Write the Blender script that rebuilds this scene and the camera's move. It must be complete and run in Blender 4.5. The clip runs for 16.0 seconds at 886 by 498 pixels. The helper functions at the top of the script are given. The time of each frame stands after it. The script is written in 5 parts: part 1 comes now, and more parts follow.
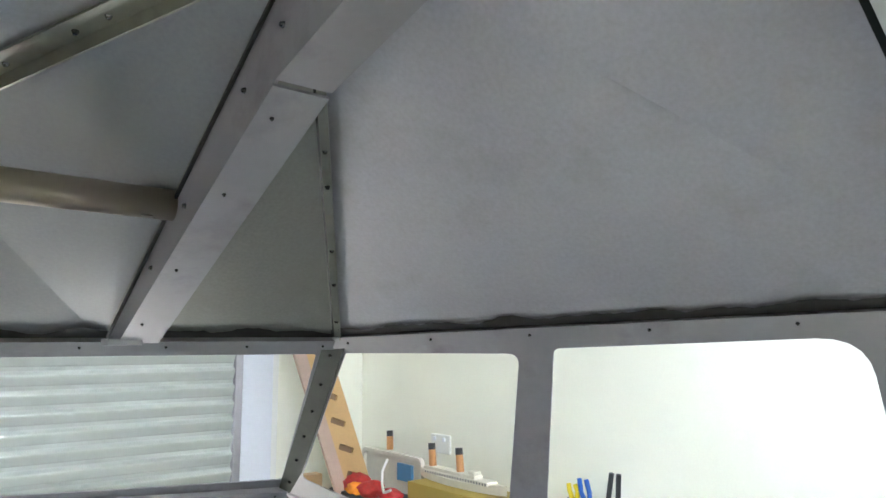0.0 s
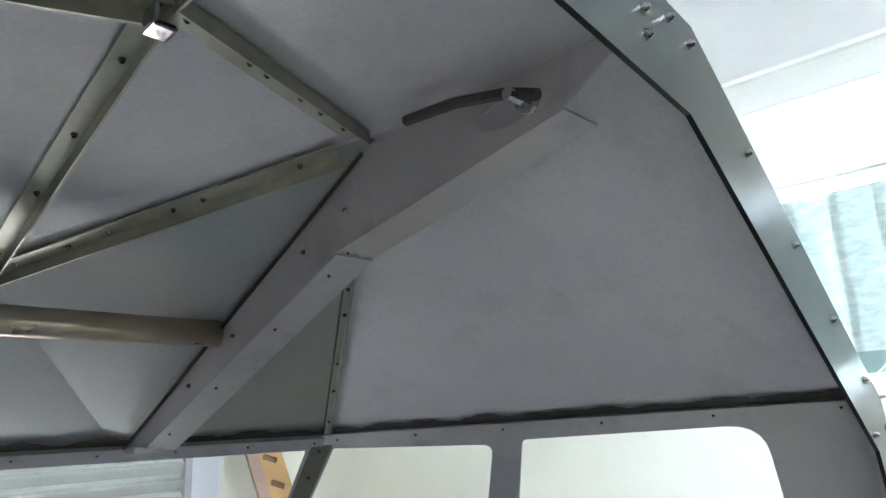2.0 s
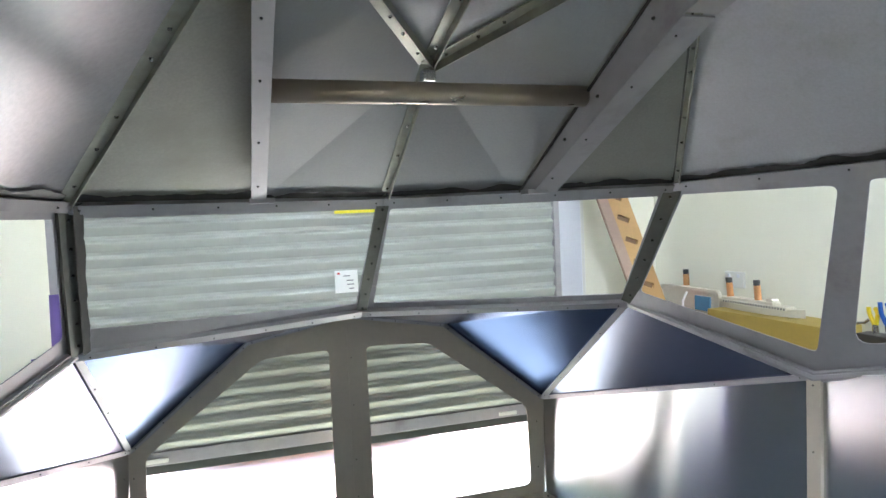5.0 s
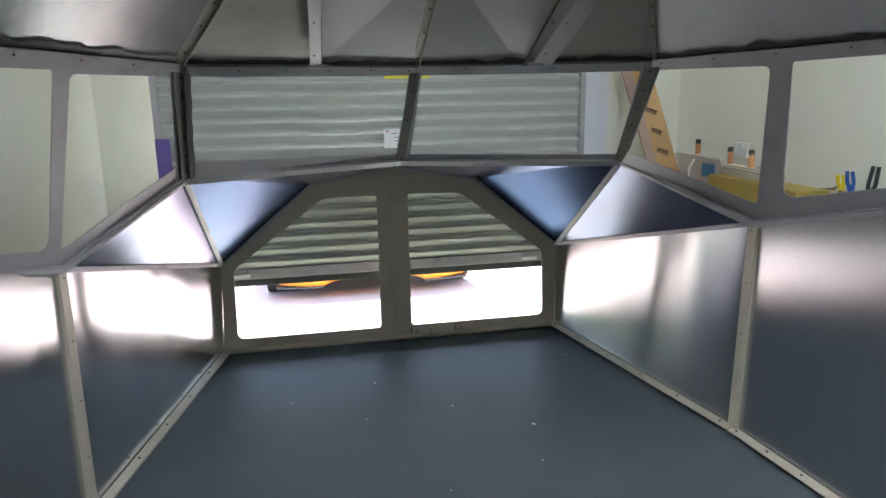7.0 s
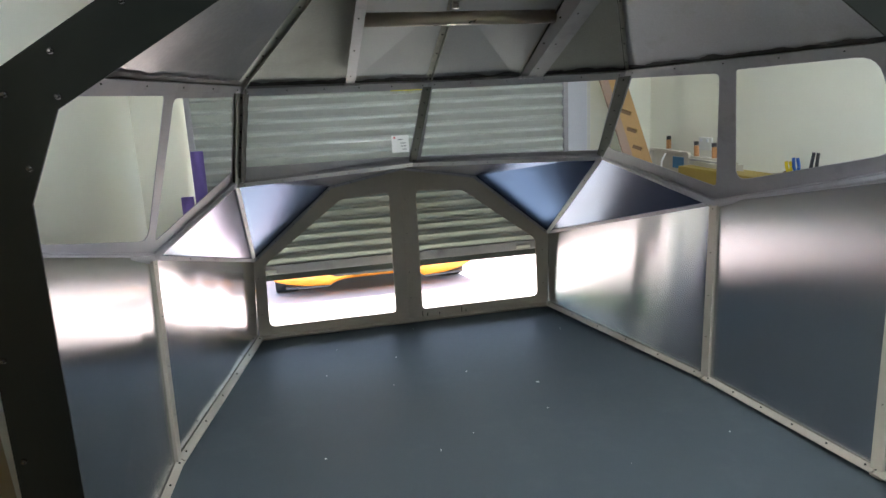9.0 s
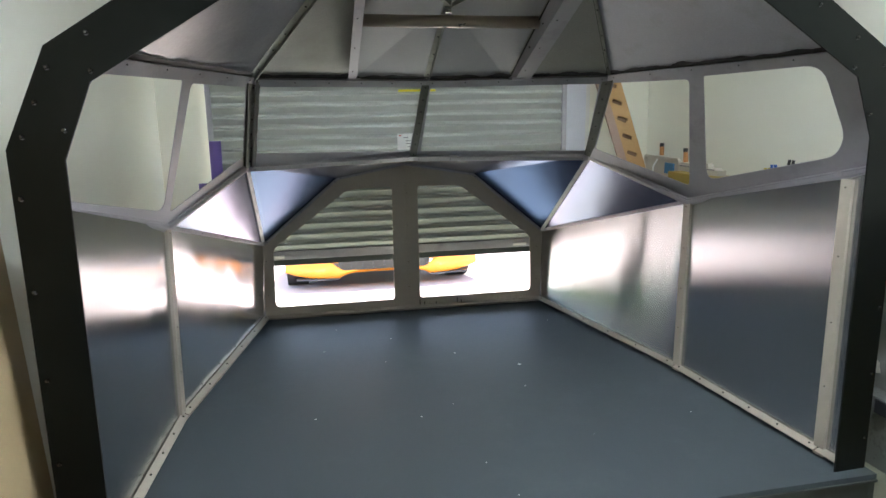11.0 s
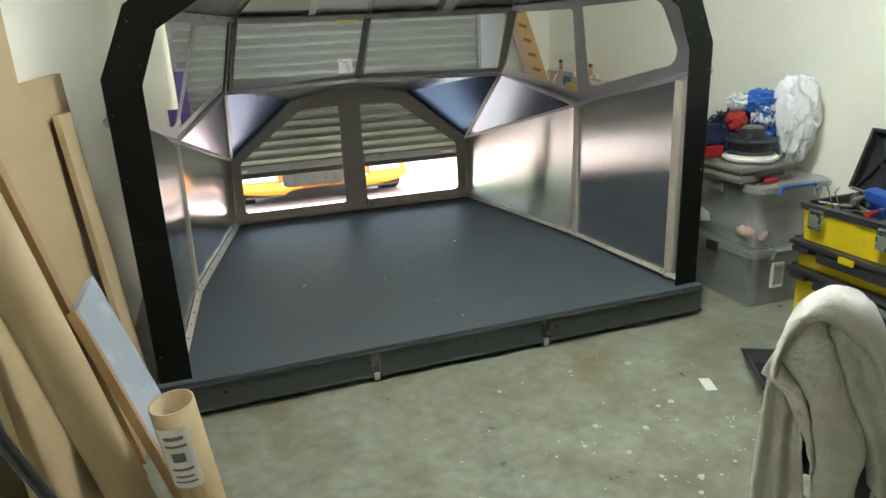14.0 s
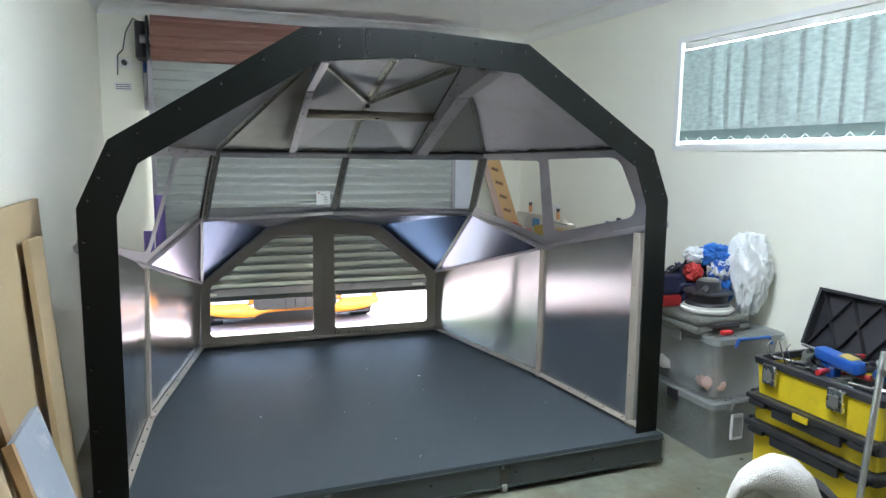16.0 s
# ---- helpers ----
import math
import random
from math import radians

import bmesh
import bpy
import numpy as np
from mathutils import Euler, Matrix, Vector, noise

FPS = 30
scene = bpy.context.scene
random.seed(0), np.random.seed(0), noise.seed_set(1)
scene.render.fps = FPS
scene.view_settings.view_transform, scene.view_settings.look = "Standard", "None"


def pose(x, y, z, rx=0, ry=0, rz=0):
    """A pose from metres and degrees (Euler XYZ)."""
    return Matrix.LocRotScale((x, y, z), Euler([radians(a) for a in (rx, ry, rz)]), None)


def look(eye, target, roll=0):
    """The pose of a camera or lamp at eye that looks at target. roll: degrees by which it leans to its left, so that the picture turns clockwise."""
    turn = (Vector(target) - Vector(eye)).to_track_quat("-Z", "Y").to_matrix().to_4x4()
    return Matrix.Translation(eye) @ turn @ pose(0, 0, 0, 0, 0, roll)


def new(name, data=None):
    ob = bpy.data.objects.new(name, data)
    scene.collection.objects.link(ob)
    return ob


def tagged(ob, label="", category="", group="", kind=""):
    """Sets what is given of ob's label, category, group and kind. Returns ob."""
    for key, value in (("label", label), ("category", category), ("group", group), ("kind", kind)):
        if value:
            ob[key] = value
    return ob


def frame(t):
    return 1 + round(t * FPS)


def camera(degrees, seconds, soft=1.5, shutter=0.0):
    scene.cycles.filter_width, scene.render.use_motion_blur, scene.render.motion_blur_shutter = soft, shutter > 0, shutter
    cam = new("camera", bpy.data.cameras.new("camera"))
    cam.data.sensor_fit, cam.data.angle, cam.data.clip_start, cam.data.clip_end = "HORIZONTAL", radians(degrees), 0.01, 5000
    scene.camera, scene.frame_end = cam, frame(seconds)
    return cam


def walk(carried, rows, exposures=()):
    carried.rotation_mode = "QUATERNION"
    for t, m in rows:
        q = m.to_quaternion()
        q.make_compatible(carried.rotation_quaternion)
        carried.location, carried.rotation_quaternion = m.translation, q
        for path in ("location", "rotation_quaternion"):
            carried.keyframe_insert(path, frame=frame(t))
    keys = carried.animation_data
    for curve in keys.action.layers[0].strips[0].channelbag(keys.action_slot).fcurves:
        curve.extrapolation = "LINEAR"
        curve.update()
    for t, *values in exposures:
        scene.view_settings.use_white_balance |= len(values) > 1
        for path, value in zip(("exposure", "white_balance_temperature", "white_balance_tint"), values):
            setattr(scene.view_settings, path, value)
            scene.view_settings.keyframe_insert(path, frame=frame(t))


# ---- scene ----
cam = camera(66.5, 16.0)
PATH = [
    (0, (0.054, -0.02, 1.438), (1.271, 1.541, 1.727), -0.4),
    (0.5, (0.033, -0.068, 1.434), (1.46, 1.306, 1.715), 1.7),
    (1, (-0.068, -0.056, 1.443), (1.514, 1.142, 1.691), 0.5),
    (1.5, (-0.178, -0.063, 1.457), (1.39, 1.15, 1.722), -1.4),
    (2, (-0.223, -0.115, 1.484), (1.176, 1.229, 1.97), -2.7),
    (2.5, (-0.236, -0.2, 1.506), (0.942, 1.298, 2.113), -3.6),
    (3, (-0.267, -0.279, 1.504), (0.704, 1.352, 2.133), -2.7),
    (3.5, (-0.33, -0.296, 1.485), (0.379, 1.469, 2.101), -2.9),
    (4, (-0.394, -0.263, 1.466), (0.167, 1.606, 1.901), -1.5),
    (4.5, (-0.456, -0.236, 1.417), (0.197, 1.649, 1.556), -4.0),
    (5, (-0.402, -0.346, 1.392), (0.185, 1.564, 1.303), -2.6),
    (7.5, (-0.385, -0.985, 1.379), (-0.029, 0.924, 0.898), -1.3),
    (8, (-0.438, -1.081, 1.383), (-0.104, 0.829, 0.891), -2.0),
    (8.5, (-0.563, -1.195, 1.384), (-0.206, 0.711, 0.897), -4.9),
    (9, (-0.598, -1.288, 1.397), (-0.17, 0.615, 0.955), -2.8),
    (11.5, (-0.523, -1.569, 1.316), (-0.151, 0.357, 0.925), -0.7),
    (12, (-0.591, -1.58, 1.305), (-0.05, 0.315, 0.967), -0.8),
    (12.5, (-0.61, -1.757, 1.347), (0.002, 0.112, 0.98), -3.5),
    (13, (-0.672, -2.06, 1.369), (-0.126, -0.208, 0.845), -4.1),
    (13.5, (-0.797, -2.242, 1.37), (-0.223, -0.404, 0.832), -3.5),
    (14, (-0.857, -2.329, 1.373), (-0.279, -0.519, 0.748), -2.7),
    (14.5, (-0.809, -2.348, 1.372), (-0.256, -0.551, 0.69), 0.1),
    (15, (-0.81, -2.35, 1.411), (-0.221, -0.504, 0.913), -1.2),
    (15.5, (-0.821, -2.366, 1.41), (-0.197, -0.491, 1.103), -0.2),
    (16, (-0.82, -2.372, 1.435), (-0.14, -0.51, 1.169), 0.6),
]
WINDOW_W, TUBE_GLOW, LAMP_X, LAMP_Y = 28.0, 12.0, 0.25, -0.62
EXPO = [(0.0, 4.14, 5850, 10), (0.5, 3.90, 5800, 10), (1.0, 3.76, 5800, 10), (2.0, 3.92, 5700, 10), (3.0, 4.20, 5800, 10), (4.0, 4.15, 5700, 10), (5.0, 3.95, 5800, 10), (7.5, 2.95, 5950, 10), (9.0, 3.00, 6000, 9), (12.5, 2.93, 6200, 9), (13.4, 2.88, 6400, 6), (14.5, 3.00, 6600, 4), (15.2, 3.10, 6100, 8), (16.0, 3.10, 5700, 10)]
walk(cam, [(t, look(eye, target, roll)) for t, eye, target, roll in PATH], EXPO)

# ---- light ----
world = bpy.data.worlds.new("sky")
scene.world = world
world.use_nodes = True
wn = world.node_tree.nodes
sky = wn.new("ShaderNodeTexSky")
sky.sky_type, sky.sun_disc = "NISHITA", False
sky.sun_elevation, sky.sun_rotation = radians(46), radians(8)
world.node_tree.links.new(sky.outputs[0], wn["Background"].inputs[0])
wn["Background"].inputs[1].default_value = 0.15
sun = new("sun", bpy.data.lights.new("sun", "SUN"))
sun.data.energy, sun.data.angle, sun.data.color = 5.0, radians(0.5), (1.0, 0.95, 0.86)
sun.matrix_basis = look((0, 0, 0), (-math.sin(radians(8)) * math.cos(radians(46)), -math.cos(radians(8)) * math.cos(radians(46)), -math.sin(radians(46))))


def area(name, m, sx, sy, watts, colour):
    lamp = new(name, bpy.data.lights.new(name, "AREA"))
    lamp.data.shape, lamp.data.size, lamp.data.size_y = "RECTANGLE", sx, sy
    lamp.data.energy, lamp.data.color = watts, colour
    lamp.matrix_basis = m
    return lamp


# ---- materials ----
def mat(name, colour, rough=0.5, metal=0.0, var=0.15, scale=6.0, fine=60.0, bump=0.1, stretch=(1, 1, 1), stain=None, stain_scale=3.0, stain_at=(0.55, 0.75), rvar=0.1, spec=0.5, per_object=0.0, bump_dist=0.002, wave=0.0, bend=(1, 1, 1)):
    """A procedural surface: base colour varied at two scales, optional stains, gloss variation and fine relief."""
    m = bpy.data.materials.new(name)
    m.use_nodes = True
    n, l = m.node_tree.nodes, m.node_tree.links
    b = n["Principled BSDF"]
    tc = n.new("ShaderNodeTexCoord")
    mp = n.new("ShaderNodeMapping")
    mp.inputs["Scale"].default_value = stretch
    l.new(tc.outputs["Object"], mp.inputs[0])
    big, small = n.new("ShaderNodeTexNoise"), n.new("ShaderNodeTexNoise")
    big.inputs["Scale"].default_value, big.inputs["Detail"].default_value = scale, 5
    small.inputs["Scale"].default_value, small.inputs["Detail"].default_value = fine, 3
    l.new(tc.outputs["Object"], big.inputs[0])
    l.new(mp.outputs[0], small.inputs[0])
    add = n.new("ShaderNodeMath")
    add.operation = "ADD"
    l.new(big.outputs[0], add.inputs[0])
    l.new(small.outputs[0], add.inputs[1])
    rg = n.new("ShaderNodeMapRange")
    rg.inputs["From Min"].default_value, rg.inputs["From Max"].default_value = 0.6, 1.4
    rg.inputs["To Min"].default_value, rg.inputs["To Max"].default_value = 1 - var, 1 + var
    l.new(add.outputs[0], rg.inputs[0])
    value = rg.outputs[0]
    if per_object:
        info = n.new("ShaderNodeObjectInfo")
        r2 = n.new("ShaderNodeMapRange")
        r2.inputs["To Min"].default_value, r2.inputs["To Max"].default_value = 1 - per_object, 1 + per_object
        l.new(info.outputs["Random"], r2.inputs[0])
        mu = n.new("ShaderNodeMath")
        mu.operation = "MULTIPLY"
        l.new(value, mu.inputs[0])
        l.new(r2.outputs[0], mu.inputs[1])
        value = mu.outputs[0]
    vm = n.new("ShaderNodeVectorMath")
    vm.operation = "SCALE"
    vm.inputs[0].default_value = colour
    l.new(value, vm.inputs["Scale"])
    col = vm.outputs[0]
    if stain:
        sn = n.new("ShaderNodeTexNoise")
        sn.inputs["Scale"].default_value, sn.inputs["Detail"].default_value = stain_scale, 8
        sn.inputs["Roughness"].default_value = 0.65
        l.new(tc.outputs["Object"], sn.inputs[0])
        sr = n.new("ShaderNodeMapRange")
        sr.inputs["From Min"].default_value, sr.inputs["From Max"].default_value = stain_at
        l.new(sn.outputs[0], sr.inputs[0])
        mx = n.new("ShaderNodeMix")
        mx.data_type = "RGBA"
        l.new(sr.outputs[0], mx.inputs[0])
        l.new(col, mx.inputs[6])
        mx.inputs[7].default_value = (*stain, 1)
        col = mx.outputs[2]
    l.new(col, b.inputs["Base Color"])
    rr = n.new("ShaderNodeMapRange")
    rr.inputs["From Min"].default_value, rr.inputs["From Max"].default_value = 0.7, 1.3
    rr.inputs["To Min"].default_value, rr.inputs["To Max"].default_value = max(0.02, rough - rvar), min(1, rough + rvar)
    l.new(add.outputs[0], rr.inputs[0])
    l.new(rr.outputs[0], b.inputs["Roughness"])
    b.inputs["Metallic"].default_value = metal
    b.inputs["Specular IOR Level"].default_value = spec
    if bump:
        bp = n.new("ShaderNodeBump")
        bp.inputs["Strength"].default_value, bp.inputs["Distance"].default_value = bump, bump_dist
        l.new(add.outputs[0], bp.inputs["Height"])
        l.new(bp.outputs[0], b.inputs["Normal"])
    if wave:
        wt, wbp, wmp = n.new("ShaderNodeTexNoise"), n.new("ShaderNodeBump"), n.new("ShaderNodeMapping")
        wt.inputs["Scale"].default_value, wt.inputs["Detail"].default_value = 2.2, 1
        wmp.inputs["Scale"].default_value = bend
        l.new(tc.outputs["Object"], wmp.inputs[0])
        l.new(wmp.outputs[0], wt.inputs[0])
        l.new(wt.outputs[0], wbp.inputs["Height"])
        wbp.inputs["Strength"].default_value, wbp.inputs["Distance"].default_value = 1.0, wave
        if bump:
            l.new(wbp.outputs[0], bp.inputs["Normal"])
        else:
            l.new(wbp.outputs[0], b.inputs["Normal"])
    return m


def glow(name, colour, strength):
    m = bpy.data.materials.new(name)
    m.use_nodes = True
    b = m.node_tree.nodes["Principled BSDF"]
    b.inputs["Emission Color"].default_value, b.inputs["Emission Strength"].default_value = (*colour, 1), strength
    return m


def clear(name, colour, rough=0.05, alpha=0.35):
    """Thin clear or milky plastic: part see-through, part surface."""
    m = mat(name, colour, rough, var=0.03, scale=3, bump=0, rvar=0.01)
    m.node_tree.nodes["Principled BSDF"].inputs["Alpha"].default_value = alpha
    return m


WALL = mat("cream_wall_paint", (0.86, 0.85, 0.735), 0.6, var=0.03, scale=2, fine=180, bump=0.08)
# rear wall tone, set dark to keep reflections and bounce low
REAR = mat("dark_unseen_wall_tone", (0.26, 0.22, 0.17), 0.7, var=0.15, scale=3, fine=40, bump=0.05)
CEIL = mat("white_ceiling_paint", (0.88, 0.88, 0.91), 0.7, var=0.02, fine=150, bump=0.05)
TRIM = mat("white_trim_paint", (0.80, 0.80, 0.76), 0.4, var=0.03, fine=90, bump=0.04)
CONC = mat("garage_concrete", (0.235, 0.245, 0.185), 0.42, var=0.38, scale=4, fine=20, bump=0.08, stain=(0.165, 0.142, 0.08), stain_scale=3.0, stain_at=(0.47, 0.70), rvar=0.15)
DRIVE = mat("driveway_concrete", (0.33, 0.245, 0.215), 0.8, var=0.1, scale=2, fine=80, bump=0.2)


def brushed(m, amount, turn):
    """Gives a sheet a brushed grain: its reflections spread across the grain."""
    n, l = m.node_tree.nodes, m.node_tree.links
    b = n["Principled BSDF"]
    grain = n.new("ShaderNodeTangent")
    grain.direction_type, grain.axis = "RADIAL", "Z"
    b.inputs["Anisotropic"].default_value, b.inputs["Anisotropic Rotation"].default_value = amount, turn
    l.new(grain.outputs[0], b.inputs["Tangent"])
    return m


ALU = brushed(mat("brushed_aluminium", (0.66, 0.66, 0.675), 0.22, 1.0, var=0.06, scale=3, fine=30, bump=0.012, stretch=(25, 25, 1.5), rvar=0.03, stain=(0.42, 0.42, 0.43), stain_scale=9, stain_at=(0.62, 0.8), wave=0.010, bend=(1.6, 1.6, 0.2)), 1.0, 0.25)
ALUH = brushed(mat("upright_brushed_aluminium", (0.62, 0.62, 0.64), 0.25, 1.0, var=0.03, scale=3, fine=6, bump=0, stretch=(90, 90, 0.6), rvar=0.01, stain=(0.70, 0.70, 0.71), stain_scale=8, stain_at=(0.68, 0.74)), 0.95, 0.0)
ALUX = brushed(mat("scuffed_aluminium", (0.62, 0.625, 0.64), 0.22, 1.0, var=0.08, scale=3, fine=30, bump=0, stretch=(25, 25, 2), rvar=0.03, stain=(0.75, 0.75, 0.76), stain_scale=7, stain_at=(0.66, 0.72)), 0.9, 0.0)
ALUF = brushed(mat("bowed_brushed_aluminium", (0.62, 0.62, 0.64), 0.15, 1.0, var=0.06, scale=3, fine=30, bump=0, stretch=(25, 25, 2), rvar=0.03, wave=0.010, bend=(1.2, 1.2, 0.4)), 0.9, 0.25)
ALUP = mat("plain_bare_aluminium", (0.60, 0.59, 0.64), 0.26, 1.0, var=0.05, scale=4, fine=30, bump=0, rvar=0.03)
# left roof sheet: glossy, its base darkened to hold the facet's brightness down
ROOFG = mat("shaded_shiny_aluminium", (0.285, 0.285, 0.32), 0.17, 0.08, spec=0.2, var=0.10, scale=3.5, fine=34, bump=0.15, stretch=(3, 3, 1.5), stain=(0.36, 0.36, 0.37), stain_scale=4.5, stain_at=(0.5, 0.8), rvar=0.04, wave=0.003)
# dark blue and lavender base tones for the gusset panels
DBLUE = mat("dark_blue_aluminium", (0.052, 0.082, 0.19), 0.24, 0.92, var=0.05, scale=3, fine=30, bump=0, rvar=0.02, wave=0.006)
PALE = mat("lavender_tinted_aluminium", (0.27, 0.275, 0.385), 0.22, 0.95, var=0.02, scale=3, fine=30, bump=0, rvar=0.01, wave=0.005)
# other roof sheets: base tones also carry how bright each facet looks
ROOFM = mat("lit_matt_aluminium", (0.49, 0.485, 0.53), 0.55, 0.3, var=0.12, scale=3.0, fine=22, bump=0.03, stretch=(8, 8, 2), stain=(0.34, 0.33, 0.32), stain_scale=3.5, stain_at=(0.5, 0.8), rvar=0.05)
ROOFO = mat("shaded_olive_aluminium", (0.34, 0.335, 0.305), 0.5, 0.5, var=0.14, scale=3.0, fine=22, bump=0.02, stretch=(8, 8, 2), stain=(0.27, 0.265, 0.23), stain_scale=3.0, stain_at=(0.48, 0.75), rvar=0.05)
ROOF = mat("shaded_dull_aluminium", (0.335, 0.335, 0.355), 0.42, 0.25, var=0.10, scale=3.5, fine=22, bump=0, stretch=(8, 8, 2), stain=(0.36, 0.355, 0.33), stain_scale=4.5, stain_at=(0.5, 0.8), rvar=0.07)
SEAL = mat("black_sealant_smear", (0.035, 0.033, 0.03), 0.55, var=0.4, scale=20, bump=0.3)
FRAME = mat("grey_frame_aluminium", (0.42, 0.405, 0.43), 0.46, 0.4, var=0.08, scale=5, fine=50, bump=0.03, stain=(0.30, 0.27, 0.30), stain_scale=6)
NOSE = mat("beige_grey_primer", (0.48, 0.43, 0.355), 0.5, 0.25, var=0.06, scale=4, fine=60, bump=0.03)
DARKANG = mat("dark_corner_angle", (0.13, 0.13, 0.115), 0.45, 0.5, var=0.2, scale=9, fine=40, bump=0.05)
ORTAN = mat("tan_orange_paint", (0.56, 0.27, 0.10), 0.55, var=0.08, bump=0.03)
ANGLE = mat("olive_etched_angle", (0.34, 0.335, 0.29), 0.42, 0.5, var=0.22, scale=9, fine=40, bump=0.05, stain=(0.30, 0.28, 0.21), stain_scale=14)
TUBE = mat("oxidised_steel_tube", (0.45, 0.39, 0.33), 0.32, 0.75, var=0.10, scale=5, fine=8, bump=0.01, stretch=(1, 3, 3), stain=(0.42, 0.37, 0.25), stain_scale=5)
BLACK = mat("satin_black_paint", (0.006, 0.007, 0.006), 0.3, var=0.15, scale=3, fine=9, bump=0, rvar=0.012, spec=0.2)
BOLT = mat("zinc_bolt", (0.16, 0.16, 0.16), 0.25, 1.0, var=0.1, bump=0.05)
DARKBOLT = mat("dull_rivet", (0.12, 0.12, 0.12), 0.3, 0.6, var=0.1, bump=0.05)
DECK = mat("blue_grey_deck_paint", (0.070, 0.085, 0.094), 0.58, spec=0.22, var=0.08, scale=3, fine=70, bump=0.05, stain=(0.084, 0.100, 0.109), stain_scale=3, rvar=0.06)
FASCIA = mat("dark_grey_steel_channel", (0.056, 0.064, 0.060), 0.45, 0.2, var=0.15, scale=6, bump=0.05)
SLAT = mat("cream_green_steel_curtain", (0.47, 0.49, 0.45), 0.24, var=0.03, scale=4, fine=40, bump=0, rvar=0.02, per_object=0.03)
ROLL = mat("terracotta_steel_curtain", (0.25, 0.12, 0.09), 0.45, var=0.06, bump=0.02, per_object=0.05)
WHITE = mat("white_board", (0.75, 0.77, 0.82), 0.5, var=0.03, bump=0.03)
MDF = mat("raw_mdf", (0.48, 0.37, 0.21), 0.7, var=0.07, scale=4, fine=120, bump=0.05)
PINE = mat("pine_batten", (0.42, 0.27, 0.13), 0.6, var=0.15, scale=5, fine=30, stretch=(20, 20, 2), bump=0.08)
DARKWOOD = mat("stained_batten", (0.20, 0.12, 0.06), 0.6, var=0.15, fine=30, stretch=(20, 20, 2), bump=0.08)
CARD = mat("brown_cardboard", (0.45, 0.345, 0.20), 0.75, var=0.07, scale=8, fine=90, bump=0.06)
ORCARD = mat("orange_tan_cardboard", (0.52, 0.33, 0.14), 0.7, var=0.08, scale=6, fine=70, bump=0.05)
MUSTARD = mat("mustard_carton", (0.42, 0.31, 0.07), 0.6, var=0.06, bump=0.04)
BLUEBD = mat("pale_blue_painted_board", (0.33, 0.365, 0.42), 0.5, var=0.05, scale=7, bump=0.05, stain=(0.52, 0.54, 0.55), stain_scale=12)
PURPLE = mat("purple_foam", (0.20, 0.14, 0.45), 0.8, var=0.06, fine=150, bump=0.2)
ORANGE = mat("orange_car_paint", (0.85, 0.30, 0.03), 0.18, var=0.02, bump=0)
RUBBER = mat("black_rubber", (0.03, 0.03, 0.03), 0.7, var=0.2, bump=0.1)
PLASTIC = mat("black_plastic", (0.03, 0.03, 0.033), 0.42, var=0.15, scale=12, bump=0.06)
GREYPL = mat("grey_green_plastic", (0.16, 0.165, 0.14), 0.5, var=0.1, bump=0.06)
YELLOW = mat("yellow_plastic", (0.72, 0.55, 0.012), 0.38, var=0.07, scale=7, bump=0.04, stain=(0.5, 0.38, 0.05), stain_scale=8, stain_at=(0.6, 0.85))
RED = mat("red_plastic", (0.50, 0.03, 0.03), 0.4, var=0.1, bump=0.05)
BLUE = mat("blue_plastic", (0.02, 0.10, 0.42), 0.4, var=0.12, bump=0.05)
SKYB = mat("sky_blue_card", (0.10, 0.26, 0.45), 0.6, var=0.1, bump=0.03)
CLOTHB = mat("blue_nylon_cloth", (0.02, 0.12, 0.42), 0.6, var=0.25, scale=30, bump=0.2)
CLOTHR = mat("red_cloth", (0.45, 0.035, 0.03), 0.8, var=0.2, scale=30, bump=0.3)
NAVY = mat("navy_cloth", (0.02, 0.025, 0.07), 0.7, var=0.2, bump=0.2)
PAD = mat("white_foam_pad", (0.70, 0.70, 0.64), 0.8, var=0.06, bump=0.15)
TUB = clear("milky_clear_polypropylene", (0.38, 0.40, 0.38), 0.28, 0.52)
TUBC = clear("clear_polypropylene", (0.46, 0.48, 0.46), 0.2, 0.48)
PINKISH = mat("pale_pink_cloth", (0.50, 0.36, 0.31), 0.85, var=0.1, bump=0.1)
PRINT = mat("printed_nylon", (0.62, 0.62, 0.60), 0.6, var=0.1, stain=(0.02, 0.10, 0.45), stain_scale=26, stain_at=(0.5, 0.53), bump=0.05)
BAG = clear("white_plastic_bag_film", (0.86, 0.88, 0.86), 0.3, 0.85)
TOWEL = mat("grey_terry_towel", (0.62, 0.60, 0.545), 0.95, var=0.12, scale=14, fine=330, bump=1.0, rvar=0.02, bump_dist=0.003)
FLAKE = mat("pale_paint_chip", (0.52, 0.52, 0.43), 0.7, var=0.2, bump=0.03)
GREYWHEEL = mat("pale_grey_nylon_wheel", (0.34, 0.34, 0.30), 0.5, var=0.1, bump=0.03)
PAPER = mat("white_paper", (0.80, 0.80, 0.78), 0.7, var=0.03, bump=0.03)
INK = mat("grey_ink", (0.16, 0.16, 0.17), 0.6, var=0.1, bump=0)
CREAM = mat("cream_model_paint", (0.66, 0.62, 0.52), 0.5, var=0.08, bump=0.05)
STEEL = mat("bright_steel", (0.62, 0.62, 0.63), 0.22, 1.0, var=0.08, bump=0.03)
GLASS = clear("window_glass", (0.8, 0.85, 0.85), 0.03, 0.12)
LAWN = mat("lawn_grass", (0.06, 0.11, 0.03), 0.9, var=0.3, scale=8, fine=90, bump=0.6, bump_dist=0.02)
